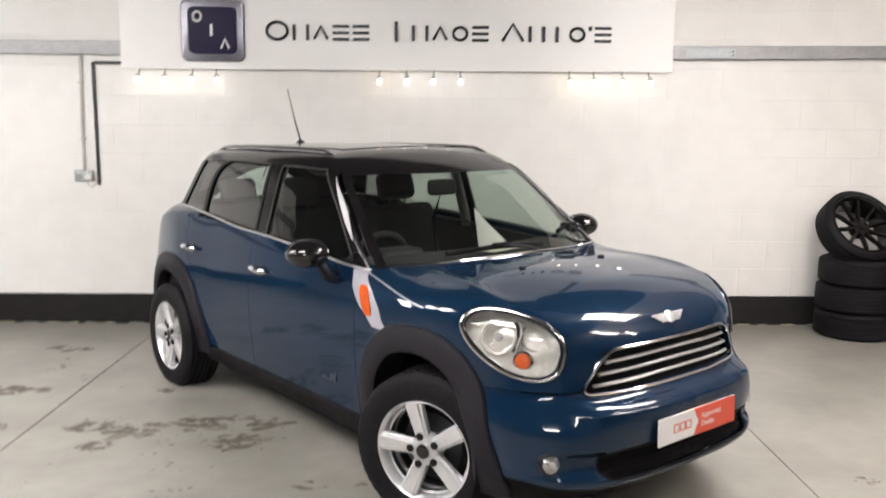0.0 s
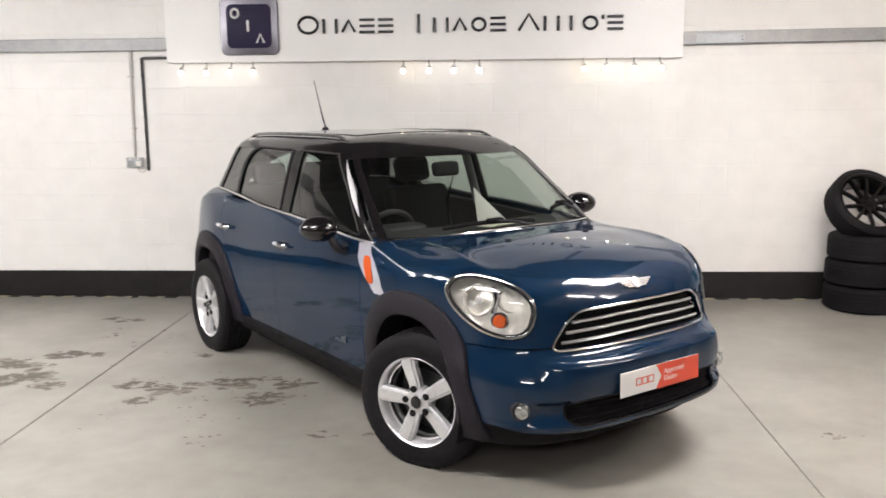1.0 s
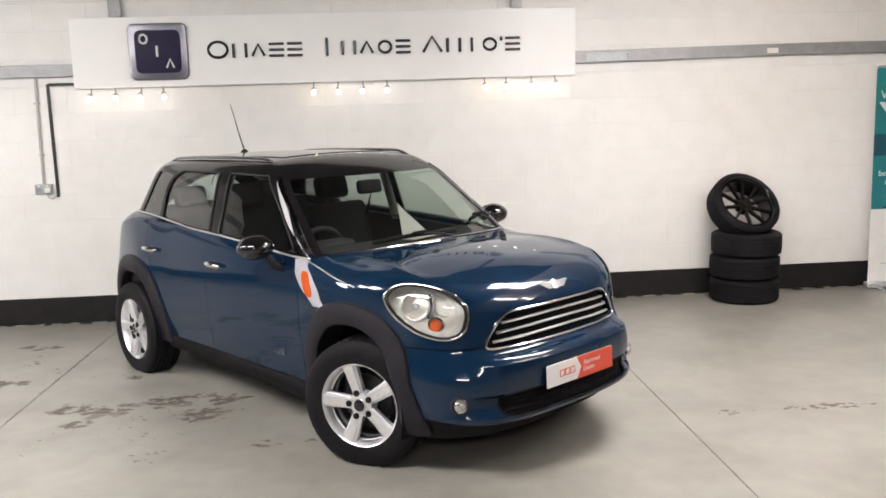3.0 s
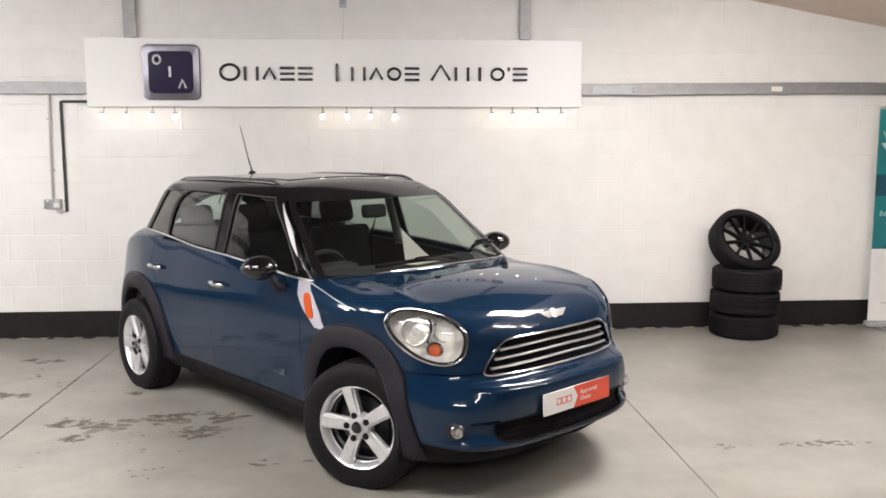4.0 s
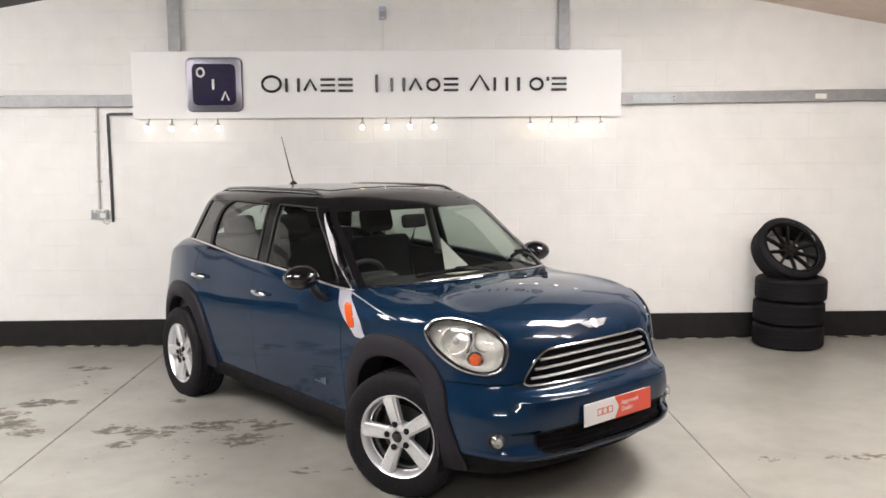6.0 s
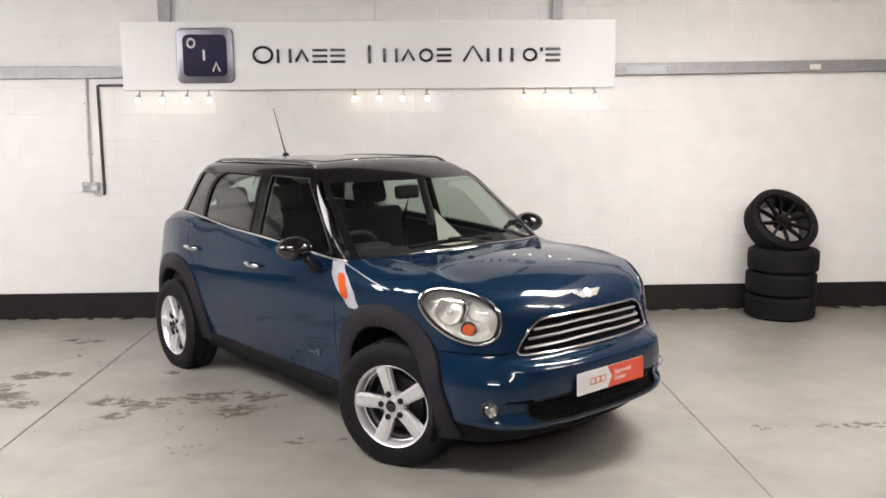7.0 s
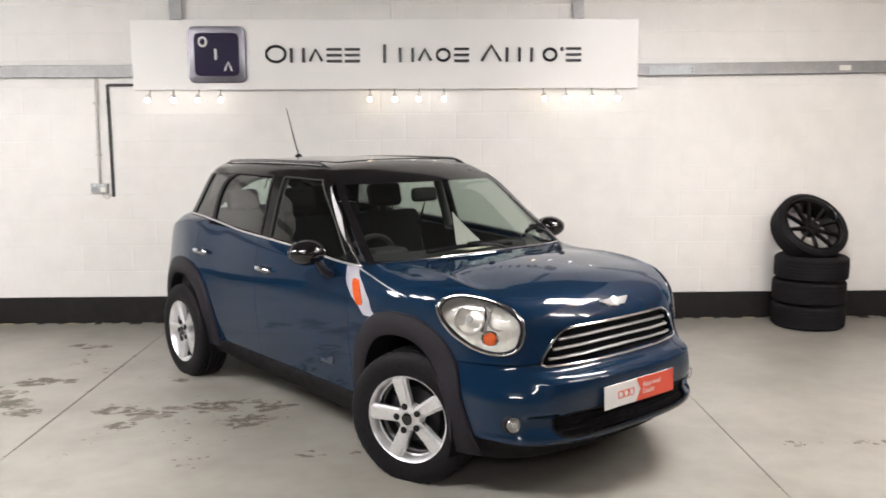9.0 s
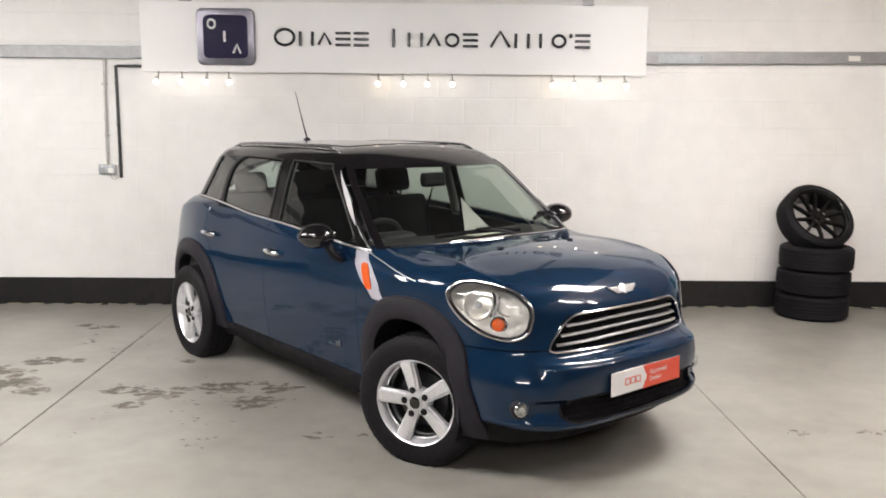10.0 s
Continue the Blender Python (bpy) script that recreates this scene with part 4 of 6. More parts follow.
def glasshouse(hand):
    base = lambda x: BELT(x) + 0.002
    cant = lambda x: CANT(x)
    fd, rd = doors[hand, "front"], doors[hand, "rear"]
    low_edge = lambda x: BELT(x) - 0.03
    rear_a, rear_b = REAR_GLASS, straight(-1.583, -0.07)
    front_a, front_b = straight(-1.455, -0.04), edge_a
    q_a, q_b = straight(-2.70, 0.55), lambda z: REAR_GLASS(z) - 0.045
    between(front_a, front_b, base, cant, hand, TINTED_GLASS, "door_glass", fd, "lightly tinted door window", -0.006)
    between(rear_a, rear_b, base, cant, hand, TINTED_GLASS, "door_glass", rd, "lightly tinted door window", -0.006)
    between(q_a, q_b, base, cant, hand, DARK_GLASS, "quarter_glass", car, "tinted rear quarter window", -0.004)
    # the wrapped black corner behind the quarter window
    between(straight(-3.02, 0.45), q_a, lambda x: BELT(x) + 0.02, cant, hand, PILLAR_BLACK, "tail_pillar", car, "gloss black rear corner pillar", lift=0.004, nu=30)
    # black pillars and window frames
    between(rear_b, lambda z: front_a(z) - 0.05, low_edge, cant, hand, PILLAR_BLACK, "window_frame", rd, "gloss black window pillar")
    between(lambda z: front_a(z) - 0.045, front_a, low_edge, cant, hand, PILLAR_BLACK, "window_frame", fd, lift=0.004)
    between(q_b, rear_a, low_edge, cant, hand, PILLAR_BLACK, "rear_pillar", car, lift=0.001)
    between(edge_a, lambda z: screen_side(z) - 0.032, low_edge, cant, hand, PILLAR_BLACK, "windscreen_pillar", car, "gloss black windscreen pillar", lift=0.006, rim=0.004)
    # bright strip along the foot of the glass
    x = np.linspace(-2.90, -0.46, 96)
    belt = on_side(lower_body, x, BELT(x) - 0.006, 0.002, hand)
    # at the tail the strip leaves the shoulder and follows the foot of the glass
    foot = on_side(upper_body, x, 1.130 + 0 * x, 0.004, hand)
    way = (1 - ramp(x, -2.85, -1.75))[:, None]
    rise = belt[:, 2:] + (1.137 - belt[:, 2:]) * np.sin(math.pi * 0.5 * way) ** 0.9
    belt = np.concatenate([(belt + (foot - belt) * way)[:, :2], rise], -1)
    part("belt_strip", tube(belt, 0.0065, 8), SATIN, car, "chrome strip along the waistline")
    # slim grey door-frame seals round the two door windows
    for a, b, d in ((front_a, front_b, fd), (rear_a, rear_b, rd)):
        zz = np.linspace(1.06, 1.44, 24)
        up_a = np.stack([a(zz), zz], -1)
        top_x = np.linspace(a(1.44), b(1.44), 24)[1:-1]
        top = np.stack([top_x, CANT(top_x)], -1)
        down = np.stack([b(zz), zz], -1)[::-1]
        path = np.concatenate([up_a, top, down])
        part("window_seal", tube(on_side(upper_body, path[:, 0], np.minimum(path[:, 1], CANT(path[:, 0])), 0.004, hand), 0.006, 6), BLACK_CABLE, d)
    zz = np.linspace(1.05, 1.20, 12)
    part("screen_seal", tube(on_side(upper_body, screen_side(zz) - 0.012, zz, 0.006, hand), 0.0014, 6), DULL, car, "thin grey seal beside the windscreen")
    # pale leaf on the pillar, widest towards its middle
    zz = np.linspace(1.13, 1.405, 24)
    part("pillar_leaf", tube(on_side(upper_body, edge_a(zz) + 0.050, zz, 0.008, hand), [0.0015 + 0.0180 * math.sin(math.pi * (i / 23) ** 0.8) ** 1.3 for i in range(24)], 6, flat=0.35), PILLAR_LEAF, car, "pale leaf-shaped strip on the windscreen pillar")


for h in (-1, 1):
    glasshouse(h)


def roof():
    v = np.linspace(0, 1, 110)[None, :]
    # from the top of the windscreen back to the hatch, over from cant rail to cant rail
    e = np.linspace(-1, 1, 90)[:, None]
    p = None
    x = -0.93 - 2.05 * v + 0 * e
    for _ in range(4):
        low = CANT(x) - 0.004
        sidep = on_side(upper_body, x, low)
        e0 = np.arctan2(low - 1.15, np.abs(sidep[..., 1]))
        ang = e0 + (math.pi - 2 * e0) * (e + 1) / 2
        way = np.stack([0 * ang, -np.cos(ang), np.sin(ang)], -1)
        p = shoot(upper_body, np.stack([x, 0 * x, 1.15 + 0 * x], -1), way)
        y = np.abs(p[..., 1])
        x = (-0.862 - 0.26 * y * y - (y > 0.5) * 0.0) + (-2.10) * v + 0 * e
    panel("roof", p, upper_body, GLOSS_BLACK, car, "gloss black roof")
    gx, gy = np.meshgrid(np.linspace(-1.22, -1.62, 24), np.linspace(-0.40, 0.40, 30), indexing="ij")
    panel("sunroof", on_top(upper_body, gx - 0.12 * gy * gy, gy, 0.0, 1.2), upper_body, GLOSS_BLACK, car, "dark glass sunroof panel", lift=0.004, rim=0.006)
    for hand in (-1, 1):
        xs = np.linspace(-1.12, -2.50, 40)
        lift = 0.014 * np.clip(np.sin(np.linspace(0, math.pi, 40)) * 4, 0, 1)
        y = hand * (0.545 - 0.02 * ((xs + 1.9) / 0.8) ** 2)
        rail = on_top(upper_body, xs, y, 0.0, 1.2)
        rail[:, 2] += lift
        part("roof_rail", tube(rail, [0.006 + 0.007 * min(1, 4 * math.sin(math.pi * i / 39)) for i in range(40)], 10, flat=0.8), RAIL, car, "satin silver roof rail")
    # aerial
    c = on_top(upper_body, -2.40, 0.0, 0.0, 1.2)
    bm = disc(0.035, 0.03, c + np.array([0, 0, 0.010]), (0, 0, 1), 20, 0.008, top=0.016)
    foot = part("aerial", bm, TRIM, car, "black roof aerial")
    part("aerial_rod", tube([c + np.array([0, 0, 0.02]), c + np.array([-0.045, 0, 0.10]), c + np.array([-0.165, 0, 0.365])], [0.006, 0.005, 0.0022], 8), TRIM, foot)


roof()


def windscreen():
    u = np.linspace(-1, 1, 50)[:, None]
    v = np.linspace(0, 1, 30)[None, :]
    z = 1.005 + v * 0.455 + 0 * u
    wide = on_side(upper_body, screen_side(z) - 0.03, z)[..., 1]
    y = u * (np.abs(wide) - 0.015)
    p = shoot(upper_body, np.stack([-1.4 + 0 * y, y, z], -1), np.array([1.0, 0, 0]))
    ob = panel("windscreen", p, upper_body, SCREEN_GLASS, car, "clear laminated windscreen", rim=0)
    ob.visible_shadow = False
    # black printed border round the glass
    for name, cu, cv in (("top", (-1, 1), (0.90, 1.0)), ("foot", (-1, 1), (0.0, 0.07))):
        uu = np.linspace(cu[0], cu[1], 50)[:, None]
        vv = np.linspace(cv[0], cv[1], 6)[None, :]
        z = 1.005 + vv * 0.455 + 0 * uu
        wide = np.abs(on_side(upper_body, screen_side(z) - 0.03, z)[..., 1]) - 0.012
        y = uu * wide
        q = shoot(upper_body, np.stack([-1.4 + 0 * y, y, z], -1), np.array([1.0, 0, 0]))
        panel("screen_border", q, upper_body, GLOSS_BLACK, ob, "black printed glass border", lift=0.003, rim=0)
    for h in (-1, 1):
        zz = np.linspace(1.0, 1.47, 30)[None, :]
        wide = np.abs(on_side(upper_body, screen_side(zz) - 0.03, zz)[..., 1])
        yy = h * (wide - np.linspace(0.055, 0.014, 6)[:, None])
        q = shoot(upper_body, np.stack([-1.4 + 0 * yy, yy, zz + 0 * yy], -1), np.array([1.0, 0, 0]))
        panel("screen_border", q, upper_body, GLOSS_BLACK, ob, lift=0.004, rim=0)
    # hatch glass and the strip of bodywork round it
    z = 1.10 + v * 0.31 + 0 * u
    y = u * (0.64 - 0.2 * (z - 1.1))
    q = shoot(upper_body, np.stack([-2.4 + 0 * y, y, z], -1), np.array([-1.0, 0, 0]))
    panel("hatch_glass", q, upper_body, TINTED_GLASS, car, "tinted tailgate window", rim=0)
    yy, w = np.meshgrid(np.linspace(-0.72, 0.72, 50), np.linspace(0, 1, 6), indexing="ij")
    xx = -0.275 - 0.31 * yy * yy - 0.10 * w
    deck = np.stack([xx, yy, 1.022 - 0.04 * yy * yy - 0.02 * w], -1)
    panel("scuttle", deck, lambda p: p[..., 2], TRIM, car, rim=0.03)
    for jy in (-0.265, 0.265):
        c = on_top(lower_body, 0.02, jy, 0.004)
        part("washer_jet", box((0.022, 0.03, 0.012), c, 0.004, 2), TRIM, car)


windscreen()


def wiper(y0, y1, z1, base_x):
    a = np.array([base_x, y0, 1.035])
    ys = np.linspace(y0, y1, 20)
    zz = z1 + 0.012 * np.sin(np.linspace(0, math.pi, 20))
    blade = shoot(upper_body, np.stack([-1.4 + 0 * ys, ys, zz], -1), np.array([1.0, 0, 0])) + np.array([0.012, 0, 0.012])
    bm = tube(blade, 0.0125, 6)
    merge(bm, box((0.03, 0.11, 0.02), blade[9] + np.array([0.012, 0, 0.012]), 0.006, 1))
    arm = part("wiper", bm, UNDER, car, "black windscreen wiper")
    mid = blade[10]
    part("wiper_arm", tube([a + np.array([0.02, 0, 0]), (a + mid) / 2 + np.array([0.03, 0, 0.02]), mid + np.array([0.012, 0, 0.012])], [0.011, 0.009, 0.006], 8), TRIM, arm)


wiper(0.20, -0.40, 1.060, -0.29)
wiper(0.66, 0.42, 1.10, -0.42)


def door_mirror(hand):
    mid = Vector((-0.715, hand * 0.940, 1.080))
    bm = bmesh.new()
    bmesh.ops.create_uvsphere(bm, u_segments=36, v_segments=24, radius=1)
    for v in bm.verts:
        x, y, z = v.co
        k = 0.10 if x > 0 else 0.045
        v.co = Vector((x * k, y * 0.101 * (1 + 0.06 * x), z * 0.070 * (1 - 0.06 * y * hand)))
    bm.transform(Matrix.Translation(mid) @ pose(0, 0, 0, 0, 0, hand * 6))
    head = part("door_mirror", bm, GLOSS_BLACK, car, "gloss black oval door mirror")
    glass_bm = disc(1, 0.2, (0, 0, 0), (-1, 0, 0), 36)
    for v in glass_bm.verts:
        v.co = Vector((v.co.x * 0.03, v.co.y * 0.088, v.co.z * 0.060))
    glass_bm.transform(Matrix.Translation(mid + Vector((-0.044, 0, 0))))
    part("mirror_glass", glass_bm, CHROME, head)
    foot = tube([(-0.69, hand * 0.80, 0.945), (-0.69, hand * 0.845, 0.97), (-0.70, hand * 0.87, 1.015), (-0.71, hand * 0.88, 1.06)], [0.035, 0.038, 0.036, 0.03], 12, flat=0.62)
    part("mirror_foot", foot, TRIM, head, "matt black mirror foot")


for h in (-1, 1):
    door_mirror(h)


def side_repeater(hand):
    """The pale panel behind the wheel arch with its amber lamp."""
    v = np.linspace(0, 1, 26)[None, :]
    u = np.linspace(0, 1, 10)[:, None]
    z = 0.785 + 0.225 * v + 0 * u
    mid = -0.292 - 0.222 * v ** 0.85
    half = 0.052 + 0.026 * np.exp(-((v - 0.52) / 0.28) ** 4) - 0.004 * v
    x = mid - half + 2 * half * u
    pad = panel("side_panel", on_side(lower_body, x, z, 0.0, hand), lower_body, SIDE_SILVER, car, "pale silver side panel with an amber repeater lamp", lift=0.007, rim=0.012)
    a = np.linspace(0, 2 * math.pi, 33)[:, None]
    r = np.linspace(0.02, 1, 8)[None, :]
    k = (np.abs(np.cos(a)) ** 3.5 + np.abs(np.sin(a)) ** 3.5) ** (-1 / 3.5)
    dx, dz = 0.035 * k * np.cos(a) * r, 0.064 * k * np.sin(a) * r
    p = on_side(lower_body, -0.410 + dx - 0.45 * dz, 0.893 + dz, 0, hand)
    p = p + facing(lower_body, p) * (0.010 + 0.010 * np.sqrt(1 - np.minimum(r, 1) ** 2 * 0.98))[..., None]
    panel("repeater_lamp", p, lower_body, ORANGE, pad, "amber side repeater lamp", rim=0.012)


def door_script(hand):
    bm = bmesh.new()
    for dx, w, hh in ((-0.055, 0.03, 0.012), (-0.022, 0.022, 0.012), (0.012, 0.026, 0.03), (0.042, 0.018, 0.042)):
        c = on_side(lower_body, -0.735 + dx, 0.445 + hh / 2, 0.003, hand)
        box((w, 0.004, hh), c, 0.0015, 1, bm=bm)
    part("door_badge", bm, DULL, doors[hand, "front"], "small chrome badge in plain bars")


for h in (-1, 1):
    side_repeater(h), door_script(h)


def plate():
    c = on_front(lower_body, 0.0, 0.492, 0.012)
    m = Matrix.Translation(c) @ Matrix.Rotation(radians(-2), 4, "Y")
    bm = box((0.006, 0.52, 0.112), (0, 0, 0), 0.002, 1)
    bm.transform(m)
    p = part("dealer_plate", bm, PRINT_WHITE, car, "white and orange-red dealer plate", smooth=False)
    # printed arrow field
    bm = bmesh.new()
    out = [(0.004, -0.032, 0.056), (0.004, 0.26, 0.056), (0.004, 0.26, -0.056), (0.004, -0.032, -0.056), (0.004, 0.003, 0.0)]
    bm.faces.new([bm.verts.new(v) for v in out])
    res = bmesh.ops.extrude_face_region(bm, geom=bm.faces[:])
    bmesh.ops.translate(bm, verts=[v for v in res["geom"] if isinstance(v, bmesh.types.BMVert)], vec=(0.0012, 0, 0))
    bmesh.ops.recalc_face_normals(bm, faces=bm.faces[:])
    bm.transform(m)
    part("printed_field", bm, RED_ORANGE, p, smooth=False)
    face = Matrix(((0, 0, 1, 0), (1, 0, 0, 0), (0, 1, 0, 0), (0, 0, 0, 1)))
    for words, zz in (("Approved", 0.017), ("Dealer", -0.017)):
        lettering("plate_words", words, 0.034, WHITE_ENAMEL, p, m @ Matrix.Translation((0.0054, 0.018, zz)) @ face, 0.0004)
    bm = bmesh.new()
    for y in (-0.145, -0.105, -0.065):
        for a, b, at in ((0.004, 0.034, -0.016), (0.004, 0.034, 0.016)):
            box((0.001, 0.0045, 0.034), (0.0036, y + at, 0.0), bm=bm)
        for zz in (-0.015, 0.015):
            box((0.001, 0.030, 0.0045), (0.0038, y, zz), bm=bm)
    bm.transform(m)
    part("printed_mark", bm, RED_ORANGE, p, smooth=False)


plate()


# ---- wheels
def tyre_mesh(radius, width, rim, seg=144, lug=0.0, groove=0.008):
    w = width / 2
    prof = [(rim, w * 0.80), (rim + 0.012, w * 0.93), (rim + (radius - rim) * 0.45, w * 1.03), (radius - 0.030, w * 0.97), (radius - 0.012, w * 0.86)]
    tread = []
    for k, a in enumerate((0.72, 0.42, 0.12)):
        tread += [(radius - 0.003 + 0.001 * k, w * (a + 0.04)), (radius - 0.003 - groove, w * (a + 0.03)), (radius - 0.003 - groove, w * (a - 0.03)), (radius - 0.002 + 0.001 * k, w * (a - 0.04))]
    half = prof + tread
    full = [(r, a) for r, a in half] + [(r, -a) for r, a in reversed(half)]
    bm = lathe(full, seg)
    # shoulder blocks
    for v in bm.verts:
        r = math.hypot(v.co.x, v.co.z)
        if r > radius - 0.016:
            row = int((v.co.y / w + 1) * 3.4)
            k = (int(round(math.atan2(v.co.z, v.co.x) / (2 * math.pi) * seg)) + row) % 3 == 0
            s = (r - lug * k) / r
            v.co.x, v.co.z = v.co.x * s, v.co.z * s
    return bm


def wheel_spoke(bm, angle, r0, r1, w0, w1, y, thick, crown=0.012):
    own = bmesh.new()
    rows = []
    for i in range(7):
        t = i / 6
        r, w = r0 + (r1 - r0) * t, w0 + (w1 - w0) * t
        dip = y + crown * math.cos(t * math.pi) * 0.5
        row = []
        for u, d in ((-1.0, thick), (-1.0, 0.009), (-0.86, 0.005), (-0.74, 0.0045), (-0.62, -0.003), (0.62, -0.003), (0.74, 0.0045), (0.86, 0.005), (1.0, 0.009), (1.0, thick)):
            row.append(own.verts.new((r, dip + d, u * w / 2)))
        rows.append(row)
    for a, b in zip(rows, rows[1:]):
        for k in range(9):
            own.faces.new((a[k], a[k + 1], b[k + 1], b[k]))
    own.faces.new(rows[0]), own.faces.new(rows[-1][::-1])
    bmesh.ops.recalc_face_normals(own, faces=own.faces[:])
    own.transform(Matrix.Rotation(-angle, 4, "Y"))
    return merge(bm, own)


def car_wheel(at, steer, phase, hand):
    m = Matrix.Translation(at) @ Matrix.Rotation(radians(steer), 4, "Z") @ (Matrix() if hand < 0 else Matrix.Rotation(math.pi, 4, "Z"))
    w = new("wheel")
    w.empty_display_size = 0.1
    w.parent, w.matrix_local = car, m
    tagged(w, "five-spoke silver alloy wheel with a black tyre")
    off = 0.085
    bm = tyre_mesh(0.338, 0.232, 0.206, 144, 0.0028)
    for v in bm.verts:
        # the tread flattens where it stands
        v.co.z = max(v.co.z, -0.002 - at[2] + 0.003)
    bm.transform(Matrix.Translation((0, off, 0)))
    part("tyre", bm, RUBBER, w)
    rim = lathe([(0.206, off - 0.090), (0.223, off - 0.100), (0.225, off - 0.106), (0.218, off - 0.109), (0.209, off - 0.102), (0.203, off - 0.084)], 72)
    part("rim", rim, ALLOY, w)
    part("rim_step", lathe([(0.203, off - 0.084), (0.197, off - 0.060), (0.190, off - 0.056)], 72), ALLOY, w)
    part("barrel", lathe([(0.191, off - 0.056), (0.189, off - 0.02), (0.190, off + 0.08)], 72), ALLOY_DARK, w)
    part("brake_disc", lathe([(0.0, off - 0.015), (0.140, off - 0.015), (0.140, off + 0.01), (0.19, off + 0.06), (0.0, off + 0.07)], 48), ALLOY_DARK, w)
    spokes = bmesh.new()
    for k in range(5):
        wheel_spoke(spokes, radians(phase + 72 * k), 0.036, 0.210, 0.060, 0.080, -0.012, 0.036)
    merge(spokes, lathe([(0.0, -0.010), (0.03, -0.010), (0.060, -0.007), (0.070, 0.010), (0.070, 0.045)], 40))
    part("spokes", spokes, ALLOY, w)
    for k in range(5):
        a = radians(phase + 72 * k)
        part("wheel_bolt", disc(0.0165, 0.008, (0.063 * math.cos(a), -0.0165, 0.063 * math.sin(a)), (0, -1, 0), 16, 0.002), UNDER, w)
    part("cap_ring", lathe([(0.028, -0.012), (0.030, -0.0215), (0.0345, -0.0205), (0.036, -0.010)], 32), CHROME, w)
    part("inner_band", lathe([(0.186, off - 0.034), (0.182, off - 0.020), (0.186, off - 0.004)], 72), ALLOY, w)
    part("centre_cap", disc(0.029, 0.012, (0, -0.016, 0), (0, -1, 0), 28, 0.004), GLOSS_BLACK, w)


for h in (-1, 1):
    car_wheel((0.012 if h < 0 else -0.07, h * 0.81, 0.320), 23, 105, h)
    car_wheel((-2.555, h * 0.882, 0.311), 0, 110, h)


# ---- inside the car
def cushion(size, at, turn=None, puff=0.3):
    """A padded block."""
    bm = box(size, (0, 0, 0), min(size) * puff, 4)
    bm.transform(Matrix.Translation(at) @ (turn or Matrix()))
    return bm


def front_seat(y):
    s = part("front_seat", cushion((0.50, 0.50, 0.16), (-1.42, y, 0.60)), FABRIC, car, "dark cloth front seat")
    lean = Matrix.Rotation(radians(-16), 4, "Y")
    part("backrest", cushion((0.15, 0.48, 0.58), (-1.70, y, 0.87), lean), FABRIC, s)
    part("headrest", cushion((0.10, 0.27, 0.17), (-1.81, y, 1.265), lean, 0.42), FABRIC, s)
    for dy in (-0.06, 0.06):
        part("headrest_post", tube([(-1.78, y + dy, 1.10), (-1.80, y + dy, 1.22)], 0.006, 8), DASH, s)


front_seat(-0.36), front_seat(0.36)
bench = part("rear_seat", cushion((0.50, 1.24, 0.18), (-2.20, 0, 0.62)), FABRIC, car, "dark cloth rear bench")
part("backrest", cushion((0.14, 1.24, 0.56), (-2.50, 0, 0.88), Matrix.Rotation(radians(-18), 4, "Y")), FABRIC, bench)
for y in (-0.36, 0.36):
    part("headrest", cushion((0.09, 0.25, 0.15), (-2.62, y, 1.22), Matrix.Rotation(radians(-18), 4, "Y"), 0.42), FABRIC, bench)


def dashboard():
    bm = bmesh.new()
    rows = []
    for y in np.linspace(-0.70, 0.70, 30):
        bow = 0.22 * y * y
        rows.append([bm.verts.new((x - bow, y, z)) for x, z in ((-0.30, 1.005), (-0.42, 1.025), (-0.70, 1.02), (-0.80, 0.98), (-0.82, 0.90), (-0.78, 0.70), (-0.60, 0.45))])
    for a, b in zip(rows, rows[1:]):
        for k in range(6):
            bm.faces.new((a[k], a[k + 1], b[k + 1], b[k]))
    bmesh.ops.recalc_face_normals(bm, faces=bm.faces[:])
    d = part("dashboard", bm, DASH, car, "black moulded dashboard")
    part("instrument_cowl", cushion((0.16, 0.26, 0.08), (-0.80, -0.36, 1.005), None, 0.45), DASH, d)
    a = np.linspace(0, 2 * math.pi, 40, endpoint=False)
    lean = radians(24)
    c = np.array([-0.99, -0.36, 0.935])
    ring = [c + 0.185 * np.array([math.sin(lean) * -math.sin(t) * -1, math.cos(t), math.cos(lean) * math.sin(t)]) for t in a]
    wheel = part("steering_wheel", tube(ring, 0.016, 10, closed=True), DASH, car, "black steering wheel")
    hub = cushion((0.05, 0.13, 0.12), tuple(c + np.array([0.02, 0, 0])), Matrix.Rotation(lean, 4, "Y"), 0.4)
    part("wheel_hub", hub, DASH, wheel)
    for t in (0, math.pi, -math.pi / 2):
        p = c + 0.18 * np.array([math.sin(lean) * math.sin(t), math.cos(t), math.cos(lean) * math.sin(t)])
        part("wheel_arm", tube([c, p], 0.014, 8, flat=0.6), ALLOY if t != -math.pi / 2 else DASH, wheel)
    part("steering_column", tube([c + np.array([0.02, 0, 0]), c + np.array([0.30, 0, -0.12])], 0.04, 12), DASH, wheel)
    part("rear_view_mirror", cushion((0.050, 0.185, 0.086), (-0.84, -0.035, 1.340), Matrix.Rotation(radians(-8), 4, "Y"), 0.49), UNDER, car, "black rear-view mirror")


dashboard()


